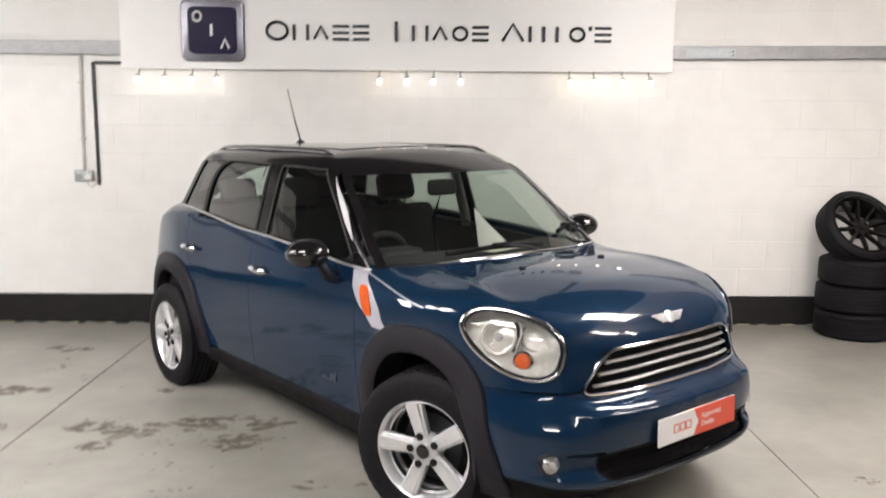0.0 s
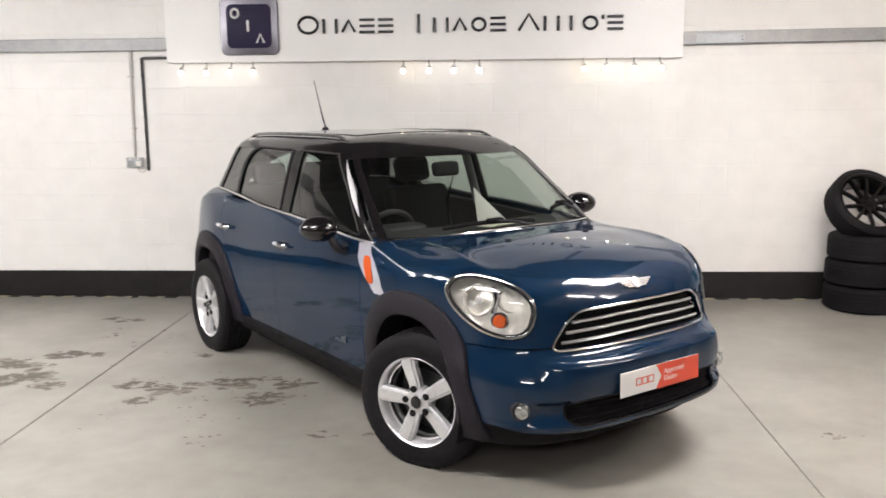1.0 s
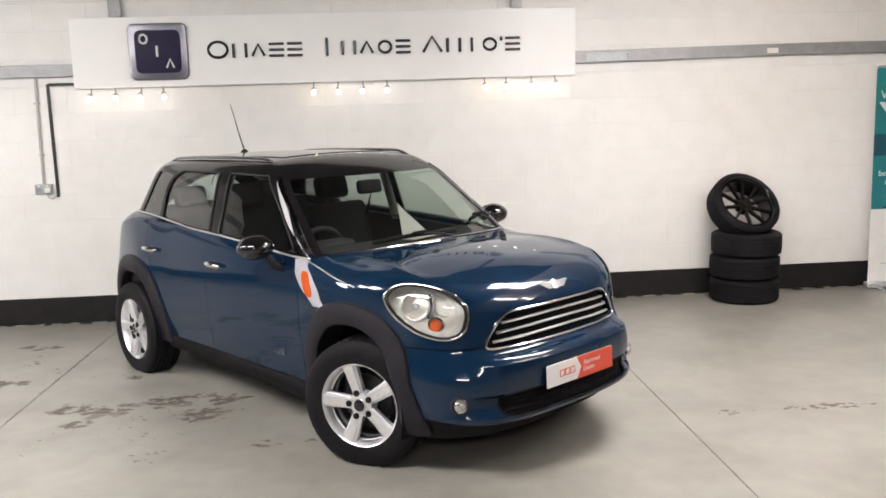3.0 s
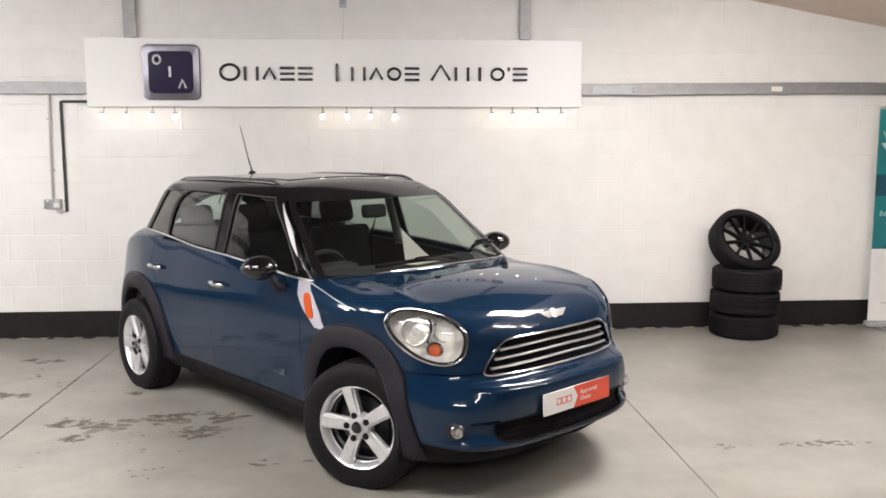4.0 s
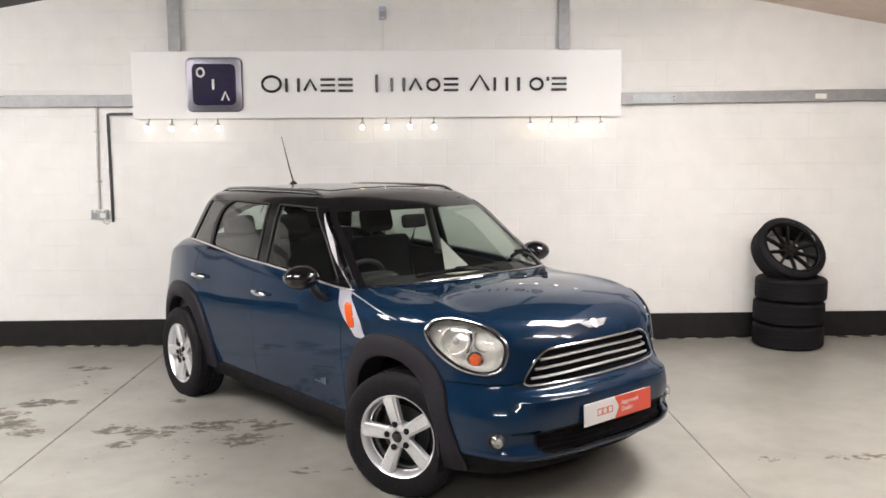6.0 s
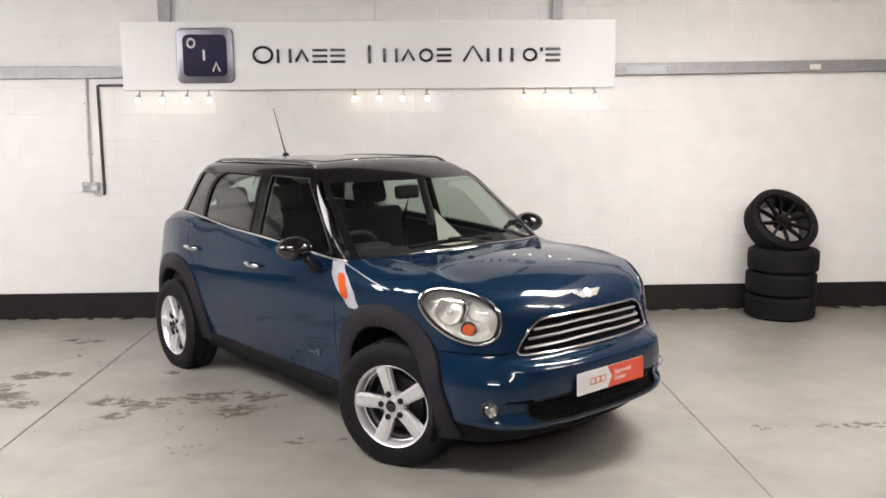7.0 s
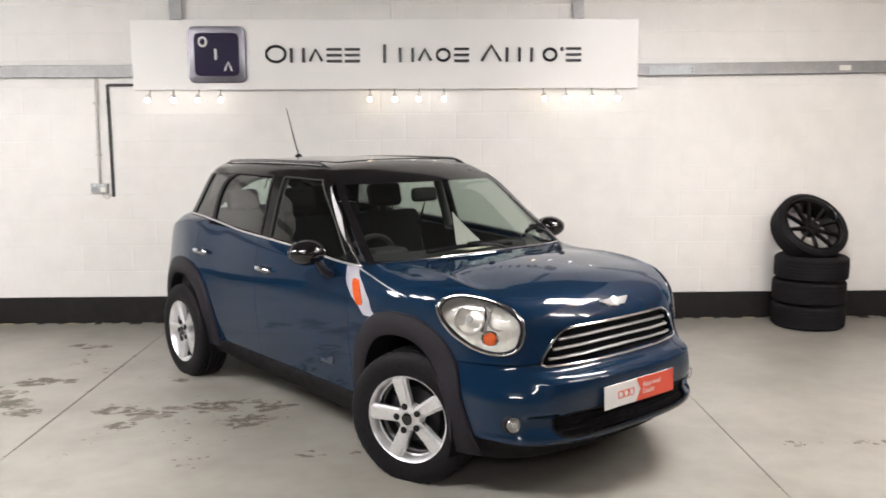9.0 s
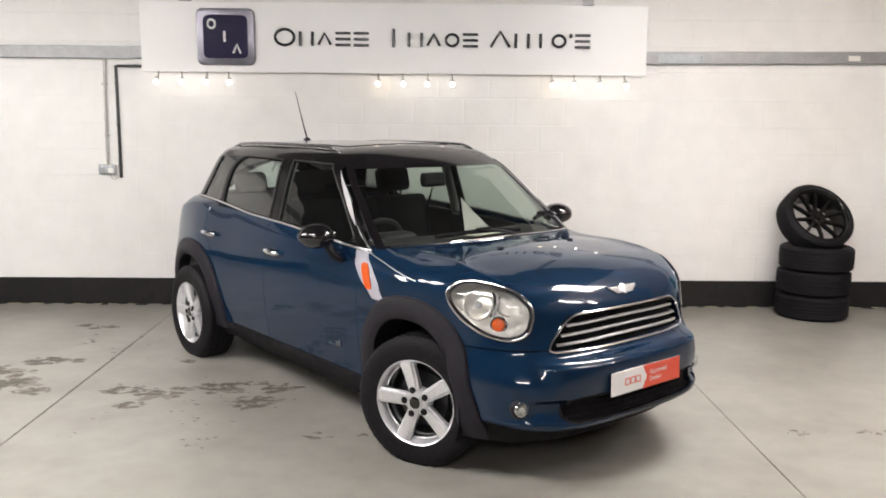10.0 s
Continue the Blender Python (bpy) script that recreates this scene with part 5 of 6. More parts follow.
def cabin_lining():
    """Floor, door cards and head lining, seen through the glass."""
    part("cabin_floor", box((2.5, 1.40, 0.04), (-1.75, 0, 0.46), 0.01, 1), UNDER, car)
    part("bulkhead", box((0.04, 1.36, 0.50), (-0.50, 0, 0.72), 0.01, 1), UNDER, car)
    for h in (-1, 1):
        x, z = np.meshgrid(np.linspace(-2.9, -0.52, 40), np.linspace(0.45, 1, 10), indexing="ij")
        z = 0.45 + (BELT(x) - 0.012 - 0.45) * (z - 0.45) / 0.55
        p = on_side(lower_body, x, z, -0.06, h)
        panel("door_card", p, lower_body, DASH, car, "black inner door lining", rim=0.02)
        # inside faces of the pillars
        part("pillar_lining", tube(on_side(upper_body, -1.53 + 0 * np.linspace(0, 1, 12), np.linspace(1.02, 1.45, 12), -0.035, h), 0.045, 8, flat=0.4), LINING, car)
        part("belt_webbing", tube([(-1.60, h * 0.60, 1.30), (-1.66, h * 0.56, 1.05), (-1.60, h * 0.52, 0.65)], 0.022, 6, flat=0.12), FABRIC, car)
    e = np.linspace(-1, 1, 40)[:, None]
    v = np.linspace(0, 1, 40)[None, :]
    x, y = -1.02 - 1.85 * v + 0 * e, 0.56 * e + 0 * v
    p = on_top(upper_body, x, y, -0.03, 1.2)
    panel("head_lining", p, upper_body, LINING, car, "pale cloth head lining", rim=0)
    part("parcel_shelf", box((0.42, 1.15, 0.02), (-2.86, 0, 1.07), 0.006, 1), DASH, car)
    part("tailgate_lining", box((0.05, 1.2, 0.6), (-3.06, 0, 0.80), 0.02, 2), DASH, car)


cabin_lining()

# ---- on the wall behind
def sign():
    x0, x1, z0, z1, front = -2.39, 2.027, 2.083, 2.68, WALL - 0.06
    s = part("wall_sign", box((x1 - x0, 0.058, z1 - z0), ((x0 + x1) / 2, WALL - 0.031, (z0 + z1) / 2), 0.003, 1), SIGN_WHITE, smooth=False)
    tagged(s, "long white dealership sign board on the blockwork wall", "sign")
    # rounded chrome tile with a dark enamel field and three pale marks
    c = ((-1.897 - 1.396) / 2, (2.623 + 2.141) / 2)

    def tile(w, h, r, depth, y):
        bm = bmesh.new()
        ring = []
        for qx, qz, a0 in ((1, 1, 0), (-1, 1, 90), (-1, -1, 180), (1, -1, 270)):
            for k in range(9):
                a = radians(a0 + 11.25 * k)
                ring.append(bm.verts.new((c[0] + qx * (w / 2 - r) + r * math.cos(a), y, c[1] + qz * (h / 2 - r) + r * math.sin(a))))
        f = bm.faces.new(ring)
        res = bmesh.ops.extrude_face_region(bm, geom=[f])
        bmesh.ops.translate(bm, verts=[v for v in res["geom"] if isinstance(v, bmesh.types.BMVert)], vec=(0, -depth, 0))
        edge = [e for e in bm.edges if all(abs(v.co.y - (y - depth)) < 1e-5 for v in e.verts)]
        bmesh.ops.bevel(bm, geom=edge, offset=min(depth * 0.8, 0.014), segments=3, profile=0.6, affect="EDGES")
        bmesh.ops.recalc_face_normals(bm, faces=bm.faces[:])
        return bm
    logo = part("logo_tile", tile(0.50, 0.482, 0.055, 0.030, front), STEEL_DARK, s, "square chrome tile with a dark enamel centre")
    part("logo_field", tile(0.385, 0.365, 0.05, 0.010, front - 0.0295), NAVY, logo, "dark navy enamel field")

    def mark(kind, x, w, h, low, y=front - 0.011, paint=DARK_CHROME, under=s, t=0.024):
        """A plain raised shape: a ring, a wedge, posts or bars."""
        mid = low + h / 2
        pieces = []
        if kind == "ring":
            pieces.append(tube([(x + (w / 2 - t / 2) * math.cos(k * math.pi / 16), y, mid + (h / 2 - t / 2) * math.sin(k * math.pi / 16)) for k in range(32)], t / 2, 8, None, True))
        elif kind == "wedge":
            pieces.append(tube([(x - w / 2 + t / 2, y, low + t / 2), (x, y, low + h - t / 2), (x + w / 2 - t / 2, y, low + t / 2)], t / 2, 8))
        elif kind == "posts":
            pieces += [box((t, 0.018, h), (x + off * (w / 2 - t / 2), y, mid), 0.003, 1) for off in (-1, 1)]
        elif kind == "bars":
            pieces += [box((w, 0.018, t * 0.9), (x, y, mid + off * (h / 2 - t * 0.45)), 0.003, 1) for off in (-1, 0, 1)]
        elif kind == "post":
            pieces.append(box((t, 0.018, h), (x, y, mid), 0.003, 1))
        else:
            pieces.append(box((t, 0.018, h * 0.3), (x, y, low + h * 0.88), 0.004, 1))
        for bm in pieces:
            part("sign_mark", bm, paint, under, "raised mark in a plain shape", smooth=False)
    for kind, dx, dz in (("ring", -0.115, 0.105), ("post", -0.005, 0.0), ("wedge", 0.10, -0.105)):
        mark(kind, c[0] + dx, 0.082, 0.092, c[1] + dz - 0.044, front - 0.046, WHITE_ENAMEL, logo, 0.019)
    low = 2.313
    words = ((-1.248, -0.395, ("ring", "posts", "wedge", "bars", "bars")), (-0.303, 0.556, ("post", "posts", "wedge", "ring", "bars")), (0.626, 1.536, ("wedge", "posts", "post", "ring", "tick", "bars")))
    for xs, xe, kinds in words:
        sizes = [0.225] + [0.045 if k == "tick" else 0.165 for k in kinds[1:]]
        scale = (xe - xs) / sum(sizes)
        x = xs
        for i, (k, w) in enumerate(zip(kinds, sizes)):
            mark(k, x + w * scale / 2, w * scale - 0.028, 0.158 if i == 0 else 0.122, low - (0.006 if i == 0 else 0))
            x += w * scale


STEEL_DARK = material("brushed_dark_chrome", (0.17, 0.165, 0.19), 0.28, 0.85, vary=0.3, grain=4)
sign()


def spot_lamp(x, warm, turn):
    s = thing("spot_lamp", "small lit spot lamp hung under the sign board", "spot lamp", pose(x, WALL - 0.052, 2.083, 0, 0, turn), "spot lamps under the sign")
    part("bracket", tube([(0, 0, 0.0), (0, -0.010, -0.030), (0, -0.030, -0.052)], 0.006, 8), STEEL, s)
    part("holder", disc(0.021, 0.030, (0, -0.038, -0.062), (0, -0.6, -1), 18, 0.004, top=0.014), CONDUIT, s)
    bm = bmesh.new()
    bmesh.ops.create_uvsphere(bm, u_segments=16, v_segments=10, radius=0.020)
    bm.transform(Matrix.Translation((0, -0.054, -0.090)) @ Matrix.Diagonal((1, 1, 1.05, 1)))
    part("bulb", bm, BULB_WARM if warm else BULB, s, "glowing bulb")


for x, warm, turn in ((-2.246, 0, -10), (-2.044, 0, 8), (-1.822, 0, -4), (-1.636, 0, 14), (-0.328, 1, 0), (-0.113, 0, 6), (0.108, 0, -8), (0.32, 0, 0), (1.195, 1, 5), (1.393, 0, -8), (1.622, 0, 0), (1.836, 0, 10)):
    spot_lamp(x, warm, turn)


def rail():
    """A galvanised cable tray along the wall, broken by the sign."""
    for a, b in ((LEFT + 0.01, -2.392), (2.029, RIGHT - 0.01)):
        bm = bmesh.new()
        prof = [(0.0, 2.314), (-0.047, 2.314), (-0.050, 2.310), (-0.050, 2.212), (-0.047, 2.208), (0.0, 2.208)]
        # it sags a little towards the sign
        ends = ((a, -0.012), (b, -0.016)) if a < 0 else ((a, -0.021), (4.2, 0.0), (b, 0.0))
        rows = [[bm.verts.new((x, WALL - 0.002 + y, z + sag)) for y, z in prof] for x, sag in ends]
        for near, far in zip(rows, rows[1:]):
            for k in range(5):
                bm.faces.new((near[k], near[k + 1], far[k + 1], far[k]))
        bm.faces.new(rows[0][::-1]), bm.faces.new(rows[-1])
        bmesh.ops.recalc_face_normals(bm, faces=bm.faces[:])
        r = part("wall_trunking", bm, STEEL, None, smooth=False)
        tagged(r, "grey galvanised steel trunking along the wall", "trunking", kind="structure")
        if a > 0:
            part("joint_plate", box((0.40, 0.004, 0.078), (2.33, WALL - 0.054, 2.236), 0.002, 1), STEEL_PALE, r, "paler steel joint plate")
            for dz in (-0.015, 0.015):
                part("bolt", disc(0.006, 0.006, (2.51, WALL - 0.058, 2.238 + dz), (0, -1, 0), 10), UNDER, r)
            part("paper_label", box((0.105, 0.003, 0.046), (3.868, WALL - 0.054, 2.252), 0.001, 1), PAPER, r, "small white label")


STEEL_PALE = material("pale_galvanised_steel", (0.36, 0.38, 0.395), 0.5, 0.4, vary=0.1, grain=40)
rail()


def columns():
    for x, w in ((-1.995, 0.11), (1.50, 0.095)):
        top = ceiling_height(x) - 0.02
        bm = box((w, 0.012, top - 2.683), (x, WALL - 0.05, (top + 2.683) / 2), 0.002, 1)
        box((0.012, 0.044, top - 2.683), (x + w * 0.30, WALL - 0.023, (top + 2.683) / 2), bm=bm)
        tagged(part("steel_upright", bm, STEEL, smooth=False), "grey steel upright above the sign", "steel column", kind="structure")


columns()


def socket():
    s = thing("wall_socket", "grey metal-clad switched socket on the wall with conduit", "socket", pose(-2.745, WALL, 1.224))
    part("back_box", box((0.148, 0.040, 0.088), (0, -0.020, 0), 0.005, 2), CONDUIT, s)
    part("face_plate", box((0.142, 0.006, 0.082), (0, -0.043, 0), 0.003, 2), STEEL_PALE, s)
    for dx in (-0.036, 0.036):
        part("outlet", box((0.048, 0.004, 0.042), (dx, -0.047, -0.008), 0.003, 1), PAPER if dx > 0 else STEEL, s)
        part("switch", box((0.012, 0.006, 0.016), (dx, -0.048, 0.030), 0.002, 1), PAPER, s)
    part("flex", tube([(0.03, -0.05, -0.03), (0.045, -0.055, -0.075), (0.075, -0.045, -0.09), (0.10, -0.03, -0.06)], 0.005, 8), CONDUIT, s)
    part("conduit", tube([(0.0, -0.016, 0.04), (0.006, -0.016, 0.5), (0.018, -0.016, 0.985)], 0.0115, 12), CONDUIT, s, "grey steel conduit")
    for z in (0.30, 0.75):
        part("saddle", box((0.05, 0.02, 0.014), (0.008, -0.014, z), 0.003, 1), CONDUIT, s)


socket()


def black_trunking():
    s = part("cable_trunking", box((0.024, 0.018, 0.985), (-2.632, WALL - 0.010, 1.642), 0.003, 1), BLACK_CABLE)
    tagged(s, "thin black cable trunking running up to the sign", "cable trunking")
    part("branch", box((0.232, 0.018, 0.024), (-2.508, WALL - 0.0102, 2.130), 0.003, 1), BLACK_CABLE, s)
    for z in (1.25, 1.62, 1.98):
        part("clip", box((0.030, 0.021, 0.012), (-2.632, WALL - 0.0115, z), 0.002, 1), BLACK_CABLE, s)


black_trunking()


def wall_sensor():
    s = thing("alarm_sensor", "small pale motion sensor high on the wall", "sensor", pose(-0.134, WALL, 3.015))
    part("housing", box((0.07, 0.05, 0.115), (0, -0.028, 0), 0.014, 3, taper=(0.85, 0.9)), SENSOR, s)
    part("window", box((0.05, 0.01, 0.045), (0, -0.054, -0.015), 0.004, 2), STEEL_PALE, s)
    part("lead", tube([(0.0, -0.008, -0.05), (-0.002, -0.008, -0.33)], 0.008, 8), WALL_PAINT, s)


wall_sensor()


# ---- tyre stack by the wall
def lying_tyre(at, radius, width, spin):
    t = thing("spare_tyre", "worn black tyre lying flat in a stack", "tyre", at, "stacked tyres")
    bm = tyre_mesh(radius, width, radius * 0.66, 96, 0.0, 0.002)
    bm.transform(Matrix.Rotation(radians(-90), 4, "X") @ Matrix.Rotation(radians(spin), 4, "Y"))
    part("tyre_casing", bm, RUBBER, t)
    inner = lathe([(radius * 0.66, width * 0.40), (radius * 0.60, width * 0.2), (radius * 0.60, -width * 0.2), (radius * 0.66, -width * 0.40)], 40)
    inner.transform(Matrix.Rotation(radians(-90), 4, "X"))
    part("wheel_rim", inner, BLACK_ALLOY, t)


STACK = (3.515, 6.625)
for k, (dx, dy) in enumerate(((0.0, 0.0), (0.004, 0.006), (0.012, -0.004))):
    lying_tyre(pose(STACK[0] + dx, STACK[1] + dy, 0.106 + 0.211 * k, 0, 0, 20 * k), 0.307, 0.209, 15 * k)


def leaning_wheel():
    n = Vector((0.13, -0.78, 0.61)).normalized()
    # its axis: local -y is the outer face
    turn = (-n).to_track_quat("Y", "Z").to_matrix().to_4x4()
    w = thing("spare_wheel", "gloss black multi-spoke alloy wheel leaning on the stacked tyres", "wheel", Matrix.Translation((STACK[0] - 0.004, STACK[1] + 0.045, 0.850)) @ turn, "stacked tyres")
    bm = tyre_mesh(0.318, 0.205, 0.248)
    part("tyre_casing", bm, RUBBER, w)
    part("wheel_rim", lathe([(0.248, -0.086), (0.262, -0.096), (0.263, -0.102), (0.254, -0.105), (0.243, -0.095), (0.232, -0.070), (0.222, 0.0), (0.221, 0.09)], 64), BLACK_ALLOY, w)
    sp = bmesh.new()
    for k in range(10):
        wheel_spoke(sp, radians(36 * k + 8), 0.045, 0.236, 0.034, 0.024, -0.058, 0.03, 0.03)
    merge(sp, lathe([(0.0, -0.048), (0.03, -0.05), (0.07, -0.044), (0.078, -0.02), (0.078, 0.02)], 36))
    part("spokes", sp, BLACK_ALLOY, w)
    for k in range(5):
        a = radians(72 * k + 20)
        part("wheel_bolt", disc(0.012, 0.008, (0.052 * math.cos(a), -0.050, 0.052 * math.sin(a)), (0, -1, 0), 12), UNDER, w)
    part("centre_cap", disc(0.03, 0.012, (0, -0.054, 0), (0, -1, 0), 24, 0.004), BLACK_ALLOY, w)


leaning_wheel()


# ---- roll-up banner beyond the tyres
def banner():
    b = thing("pull_up_banner", "teal and white pull-up advertising banner by the wall", "banner", pose(4.803, 6.80, 0, 0, 0, -1.5))
    w = 0.85
    part("cassette", box((w + 0.03, 0.10, 0.055), (w / 2, 0, 0.040), 0.016, 3), ALLOY, b, "aluminium base cassette")
    for x in (0.10, w - 0.10):
        part("foot", box((0.05, 0.26, 0.012), (x, 0, 0.006), 0.004, 1), ALLOY, b)
    part("sheet", box((w, 0.003, 2.02), (w / 2, -0.005, 1.065), 0.0008, 1), PRINT_WHITE, b, "printed sheet with a white foot", smooth=False)
    part("top_rail", box((w + 0.01, 0.022, 0.022), (w / 2, -0.005, 2.078), 0.006, 2), ALLOY, b)
    part("pole", tube([(w / 2, 0.03, 0.05), (w / 2, 0.03, 2.07)], 0.01, 10), ALLOY, b)
    part("teal_field", box((w - 0.001, 0.001, 1.305), (w / 2, -0.0072, 1.412)), TEAL, b, smooth=False)
    part("dark_band", box((w - 0.002, 0.001, 0.20), (w / 2, -0.0082, 1.36)), TEAL_DARK, b, smooth=False)
    bm = bmesh.new()
    bm.faces.new([bm.verts.new(v) for v in ((0.10, -0.0088, 0.762), (w - 0.01, -0.0088, 0.762), (w - 0.01, -0.0088, 1.20), (0.62, -0.0088, 1.05), (0.34, -0.0088, 0.98))])
    part("dark_wave", bm, TEAL_DARK, b, smooth=False)
    up = Matrix(((1, 0, 0, 0), (0, 0, -1, 0), (0, 1, 0, 0), (0, 0, 0, 1)))
    lettering("banner_words", "WE LI", 0.115, WHITE_ENAMEL, b, Matrix.Translation((0.045, -0.0094, 1.815)) @ up, 0.0003)
    lettering("banner_letter", "Y", 0.50, WHITE_ENAMEL, b, Matrix.Translation((0.03, -0.0098, 1.56)) @ up, 0.0003)
    for words, x, z in (("More pe", 0.155, 1.175), ("be accepted", 0.05, 1.095), ("than a per", 0.115, 1.015), ("applyi", 0.195, 0.94), ("fina", 0.285, 0.865)):
        ob = lettering("banner_line", words, 0.075, WHITE_ENAMEL, b, Matrix.Translation((x, -0.0100, z)) @ up, 0.0003)
        ob.data.shear = 0.2
    for x, z, ww, hh in ((0.215, 0.44, 0.34, 0.032), (0.215, 0.30, 0.50, 0.005), (0.12, 0.24, 0.60, 0.006)):
        part("printed_bar", box((ww, 0.001, hh), (x + ww / 2, -0.0075, z)), INK, b, smooth=False)


banner()


# ---- ceiling battens out of view, hung on wires; several only add fill light
def batten(x, y, z, length=1.5, width=0.42):
    b = thing("ceiling_batten", "unseen hanging batten light with a glowing diffuser, several added as fill", "ceiling light", pose(x, y, z), "ceiling battens")
    part("body", box((length + 0.02, 0.10, 0.04), (0, 0, 0.114), 0.006, 2), SIGN_WHITE, b)
    part("diffuser", box((length, width, 0.09), (0, 0, 0.048), 0.03, 3), DIFFUSER, b, "glowing white diffuser")
    for dx in (-0.6, 0.6):
        part("wire", tube([(dx, 0, 0.13), (dx, 0, ceiling_height(x + dx) - z)], 0.003, 6), STEEL, b)


for place in BATTENS:
    batten(*place)


# ---- papers on the dashboard
def paper_card():
    m = car.matrix_world
    bm = bmesh.new()
    rows = []
    for i in range(9):
        t = i / 8
        rows.append([bm.verts.new(v) for v in ((-0.60 + 0.05 * t, 0.022 + 0.185 * t, 1.03), (-0.63 + 0.07 * t, 0.010 + 0.195 * t, 1.247 - 0.205 * t ** 0.92))])
    for a, b in zip(rows, rows[1:]):
        bm.faces.new((a[0], b[0], b[1], a[1]))
    bmesh.ops.solidify(bm, geom=bm.faces[:], thickness=0.002)
    c = part("price_card", bm, PAPER)
    c.matrix_world = m
    tagged(c, "white paper card leaning on the dashboard behind the windscreen", "card")
    bm = box((0.12, 0.23, 0.003), (-0.50, 0.06, 1.038), 0.001, 1, Matrix.Rotation(radians(12), 4, "Z"))
    p = part("paper_sheet", bm, BEIGE)
    p.matrix_world = m
    tagged(p, "loose beige paper sheet lying on the dashboard", "paper")


paper_card()


# ---- worn patches of the floor paint: thin uneven flakes of bare concrete
def flake(bm, x, y, s, phases, z):
    """One ragged spot lying on the floor."""
    ring = []
    for k in range(18):
        t = 2 * math.pi * k / 18
        w = 1 + 0.30 * math.sin(2 * t + phases[0]) + 0.24 * math.sin(3 * t + phases[1]) + 0.22 * math.sin(5 * t + phases[2]) + 0.16 * math.sin(7 * t + phases[3])
        ring.append(bm.verts.new((x + s * 1.15 * w * math.cos(t), y + s * 0.85 * w * math.sin(t), z)))
    bm.faces.new(ring)


def worn_patch(cx, cy, rx, ry, count, seed, size=0.10):
    """Dark spots where the paint has gone, each with a fringe of thinned paint."""
    rng = random.Random(seed)
    bare, thin = bmesh.new(), bmesh.new()
    for _ in range(max(2, int(count * 1.7))):
        r = math.sqrt(rng.random())
        a = rng.random() * 2 * math.pi
        x, y = cx + rx * r * math.cos(a), cy + ry * r * math.sin(a)
        s = size * (0.07 + 0.34 * rng.random() ** 2.3)
        way = rng.random() * 6.3
        worn = rng.random() < 0.8
        # each spot wanders in a few ragged lobes
        for step in range(rng.choice((1, 2, 3, 4, 6))):
            phases = [rng.random() * 6.3 for _ in range(4)]
            if worn:
                flake(bare, x, y, s, phases, 0.0009 + 0.0003 * rng.random())
            flake(thin, x + s * rng.uniform(-0.5, 0.5), y + s * rng.uniform(-0.5, 0.5), s * rng.uniform(1.2, 1.9), [v + 0.4 for v in phases], 0.0004 + 0.0003 * rng.random())
            x, y = x + 1.3 * s * math.cos(way), y + 0.8 * s * math.sin(way)
            way += rng.uniform(-1.1, 1.1)
            s *= rng.uniform(0.6, 1.15)
    for bm, surface, label in ((bare, STAIN, "dark worn patch in the floor paint"), (thin, HALO, "thinned brownish paint round a worn patch")):
        bmesh.ops.triangulate(bm, faces=bm.faces[:])
        tagged(part("worn_floor_patch", bm, surface, smooth=False), label, "floor stain", kind="stuff")


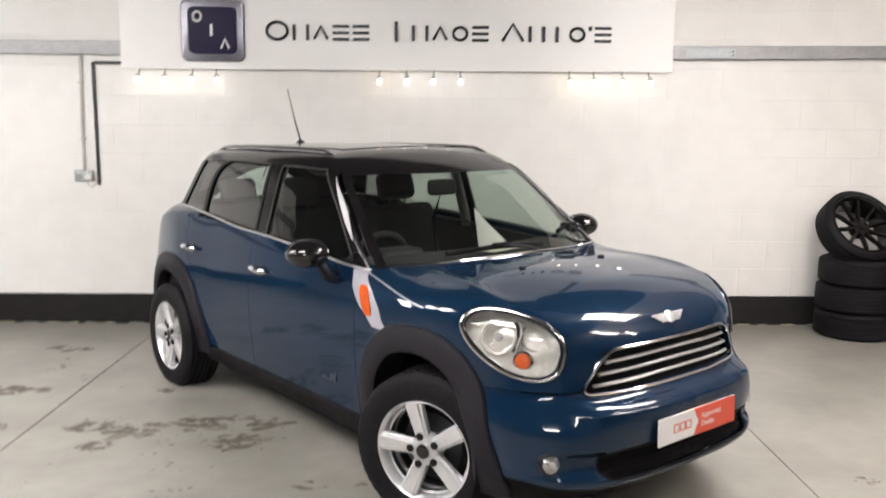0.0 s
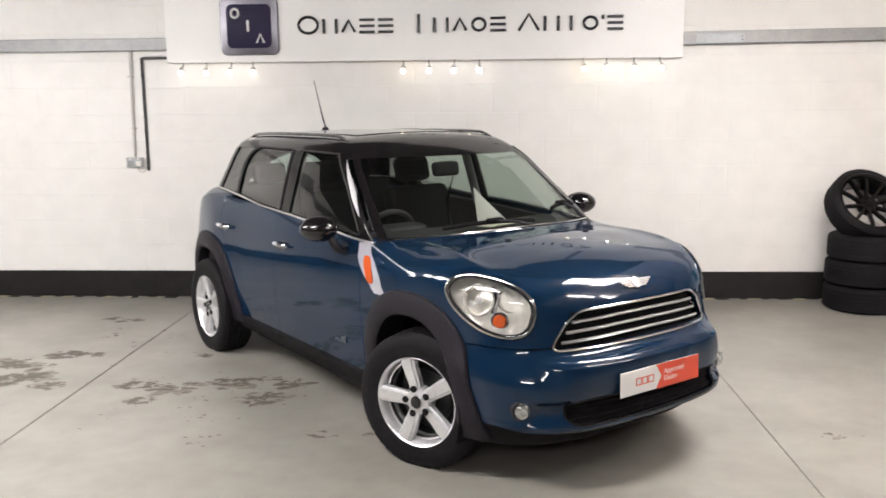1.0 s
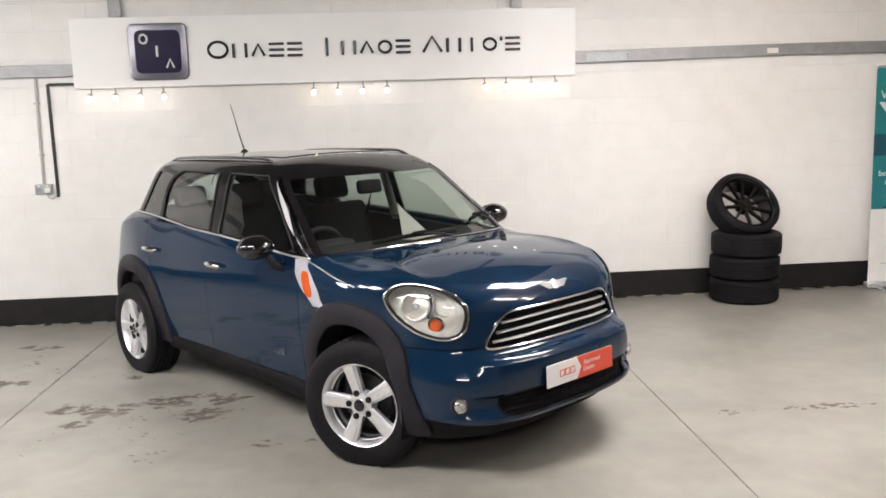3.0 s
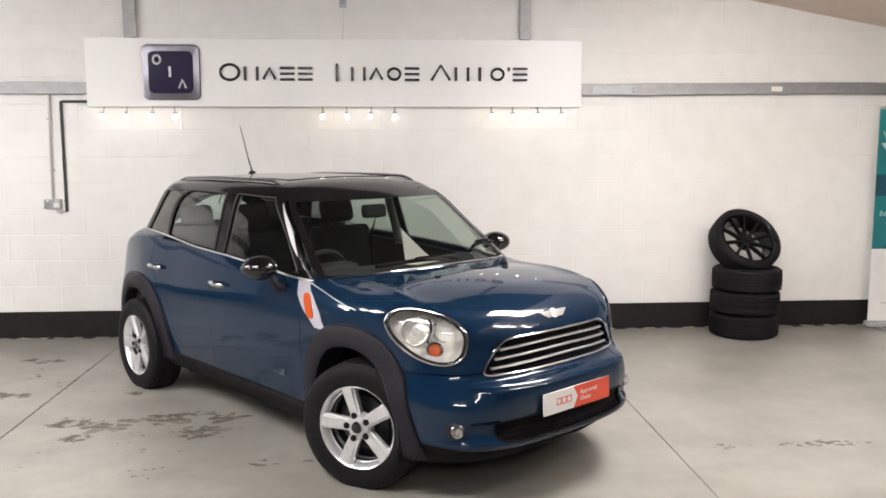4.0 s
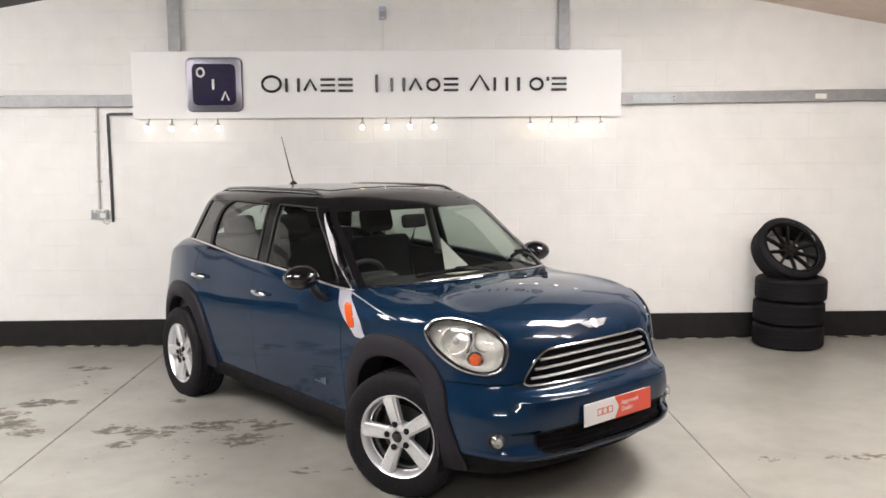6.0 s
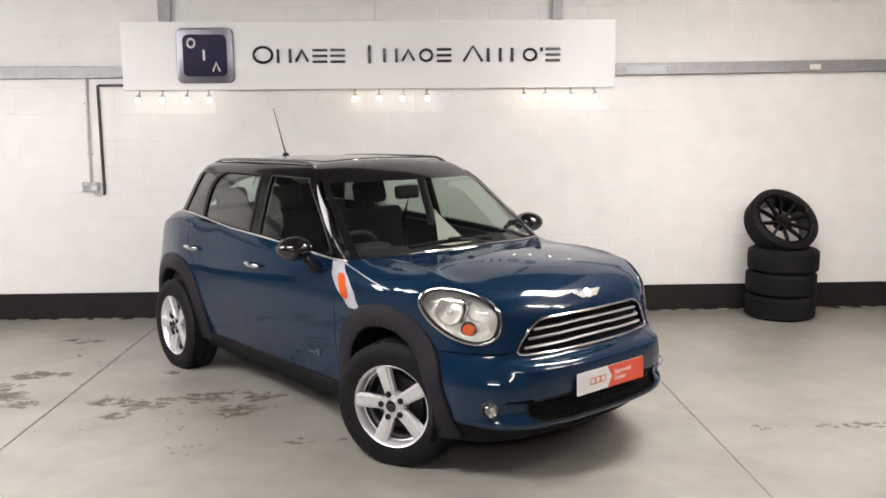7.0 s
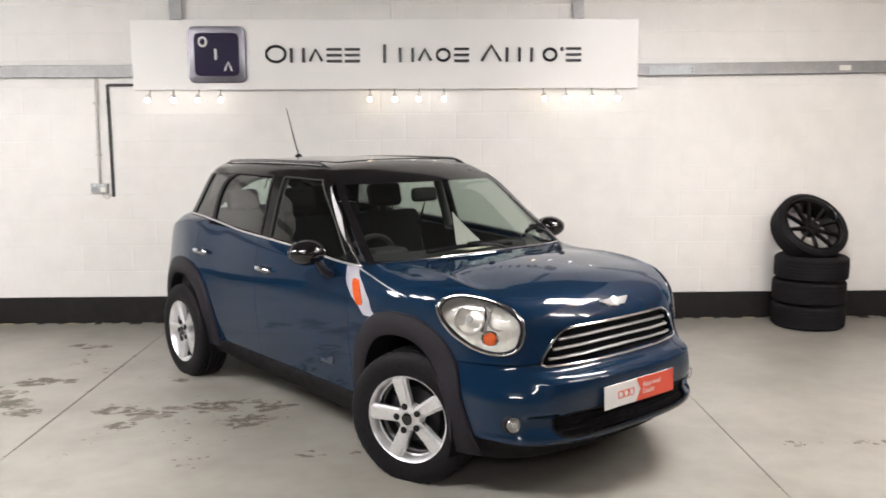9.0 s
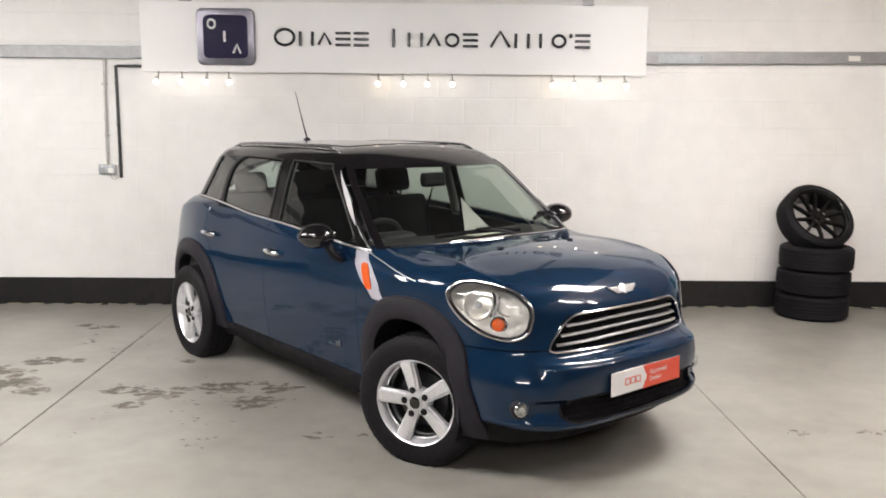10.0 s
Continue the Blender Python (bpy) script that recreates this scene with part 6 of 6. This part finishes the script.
for k, spec in enumerate((
        (-2.50, 5.12, 0.22, 0.09, 18, 0.085), (-2.86, 4.92, 0.16, 0.10, 12, 0.09), (-2.62, 4.84, 0.12, 0.10, 12, 0.07), (-2.72, 4.56, 0.34, 0.09, 26, 0.10),
        (-3.05, 4.52, 0.18, 0.06, 10, 0.08), (-2.36, 4.45, 0.12, 0.06, 8, 0.07), (-2.74, 4.25, 0.08, 0.04, 4, 0.05), (-2.53, 6.08, 0.16, 0.08, 7, 0.06), (-2.44, 5.70, 0.10, 0.20, 6, 0.045),
        (-1.72, 4.46, 0.16, 0.09, 16, 0.055), (-1.64, 4.20, 0.08, 0.05, 6, 0.05), (-1.49, 4.42, 0.11, 0.10, 16, 0.065), (-1.20, 4.50, 0.13, 0.13, 20, 0.05), (-1.02, 4.62, 0.16, 0.04, 10, 0.05),
        (-0.95, 4.25, 0.16, 0.12, 26, 0.055), (-0.82, 4.52, 0.10, 0.09, 14, 0.075), (-1.58, 5.14, 0.06, 0.05, 4, 0.055), (-1.10, 4.40, 0.40, 0.30, 30, 0.018),
        (-1.10, 3.60, 0.20, 0.12, 9, 0.020), (-1.22, 3.97, 0.10, 0.05, 4, 0.022), (-0.45, 3.71, 0.09, 0.05, 7, 0.035), (-0.24, 3.71, 0.03, 0.02, 2, 0.03), (-1.83, 3.71, 0.06, 0.04, 4, 0.025),
        (2.80, 3.78, 0.28, 0.04, 30, 0.028), (2.20, 3.77, 0.08, 0.03, 5, 0.03), (2.45, 3.80, 0.2, 0.03, 6, 0.018), (-2.0, 5.2, 0.5, 0.5, 12, 0.018), (-2.113, 4.9, 0.008, 1.9, 30, 0.018), (-1.3, 4.3, 0.7, 0.5, 40, 0.014))):
    worn_patch(*spec[:5], k, spec[5])


# ---- blocks of the rear wall, laid in half bond; those in view are pieces, the rest one mesh
def block_mesh(w, h, name):
    bm = bmesh.new()
    outer = [(-w / 2, 0.012, -h / 2), (w / 2, 0.012, -h / 2), (w / 2, 0.012, h / 2), (-w / 2, 0.012, h / 2)]
    rim = [(x, 0.0016, math.copysign(abs(z) - 0.0003, z)) for x, _, z in outer]
    # bed joints are raked wider than the filled upright ones
    face = [(math.copysign(abs(x) - 0.014, x), 0.0, math.copysign(abs(z) - 0.008, z)) for x, _, z in outer]
    loops = [[bm.verts.new(v) for v in ring] for ring in (outer, rim, face)]
    for a, b in zip(loops, loops[1:]):
        for k in range(4):
            bm.faces.new((a[k], a[(k + 1) % 4], b[(k + 1) % 4], b[k]))
    bm.faces.new(loops[-1])
    bmesh.ops.recalc_face_normals(bm, faces=bm.faces[:])
    me = bpy.data.meshes.new(name)
    bm.to_mesh(me)
    bm.free()
    me.materials.append(WALL_PAINT)
    return me


def blockwork():
    w, h, z0 = 0.449, 0.2335, 0.0085
    data = block_mesh(w, h, "block")
    rng = random.Random(9)
    rest = bmesh.new()
    count = 0
    for row in range(17):
        z = z0 + h * (row + 0.5)
        x = LEFT + (w / 2 if row % 2 else 0)
        while x < RIGHT + w / 2:
            y = WALL + rng.uniform(-0.0003, 0.0003)
            near = -4.1 < x < 5.4 and 0.2 < z < 3.25 and count < 300
            hidden = -2.1 < x < 1.75 and 2.2 < z < 2.6
            if near and not hidden:
                ob = new("block", data)
                ob.parent, ob.location = north, (x, y, z)
                count += 1
            else:
                base = len(rest.verts)
                rest.from_mesh(data)
                rest.verts.ensure_lookup_table()
                bmesh.ops.translate(rest, verts=rest.verts[base:], vec=(x, y, z))
            x += w
    ob = part("blockwork_rest", rest, WALL_PAINT, north, smooth=False)
    tagged(ob, kind="stuff")


blockwork()
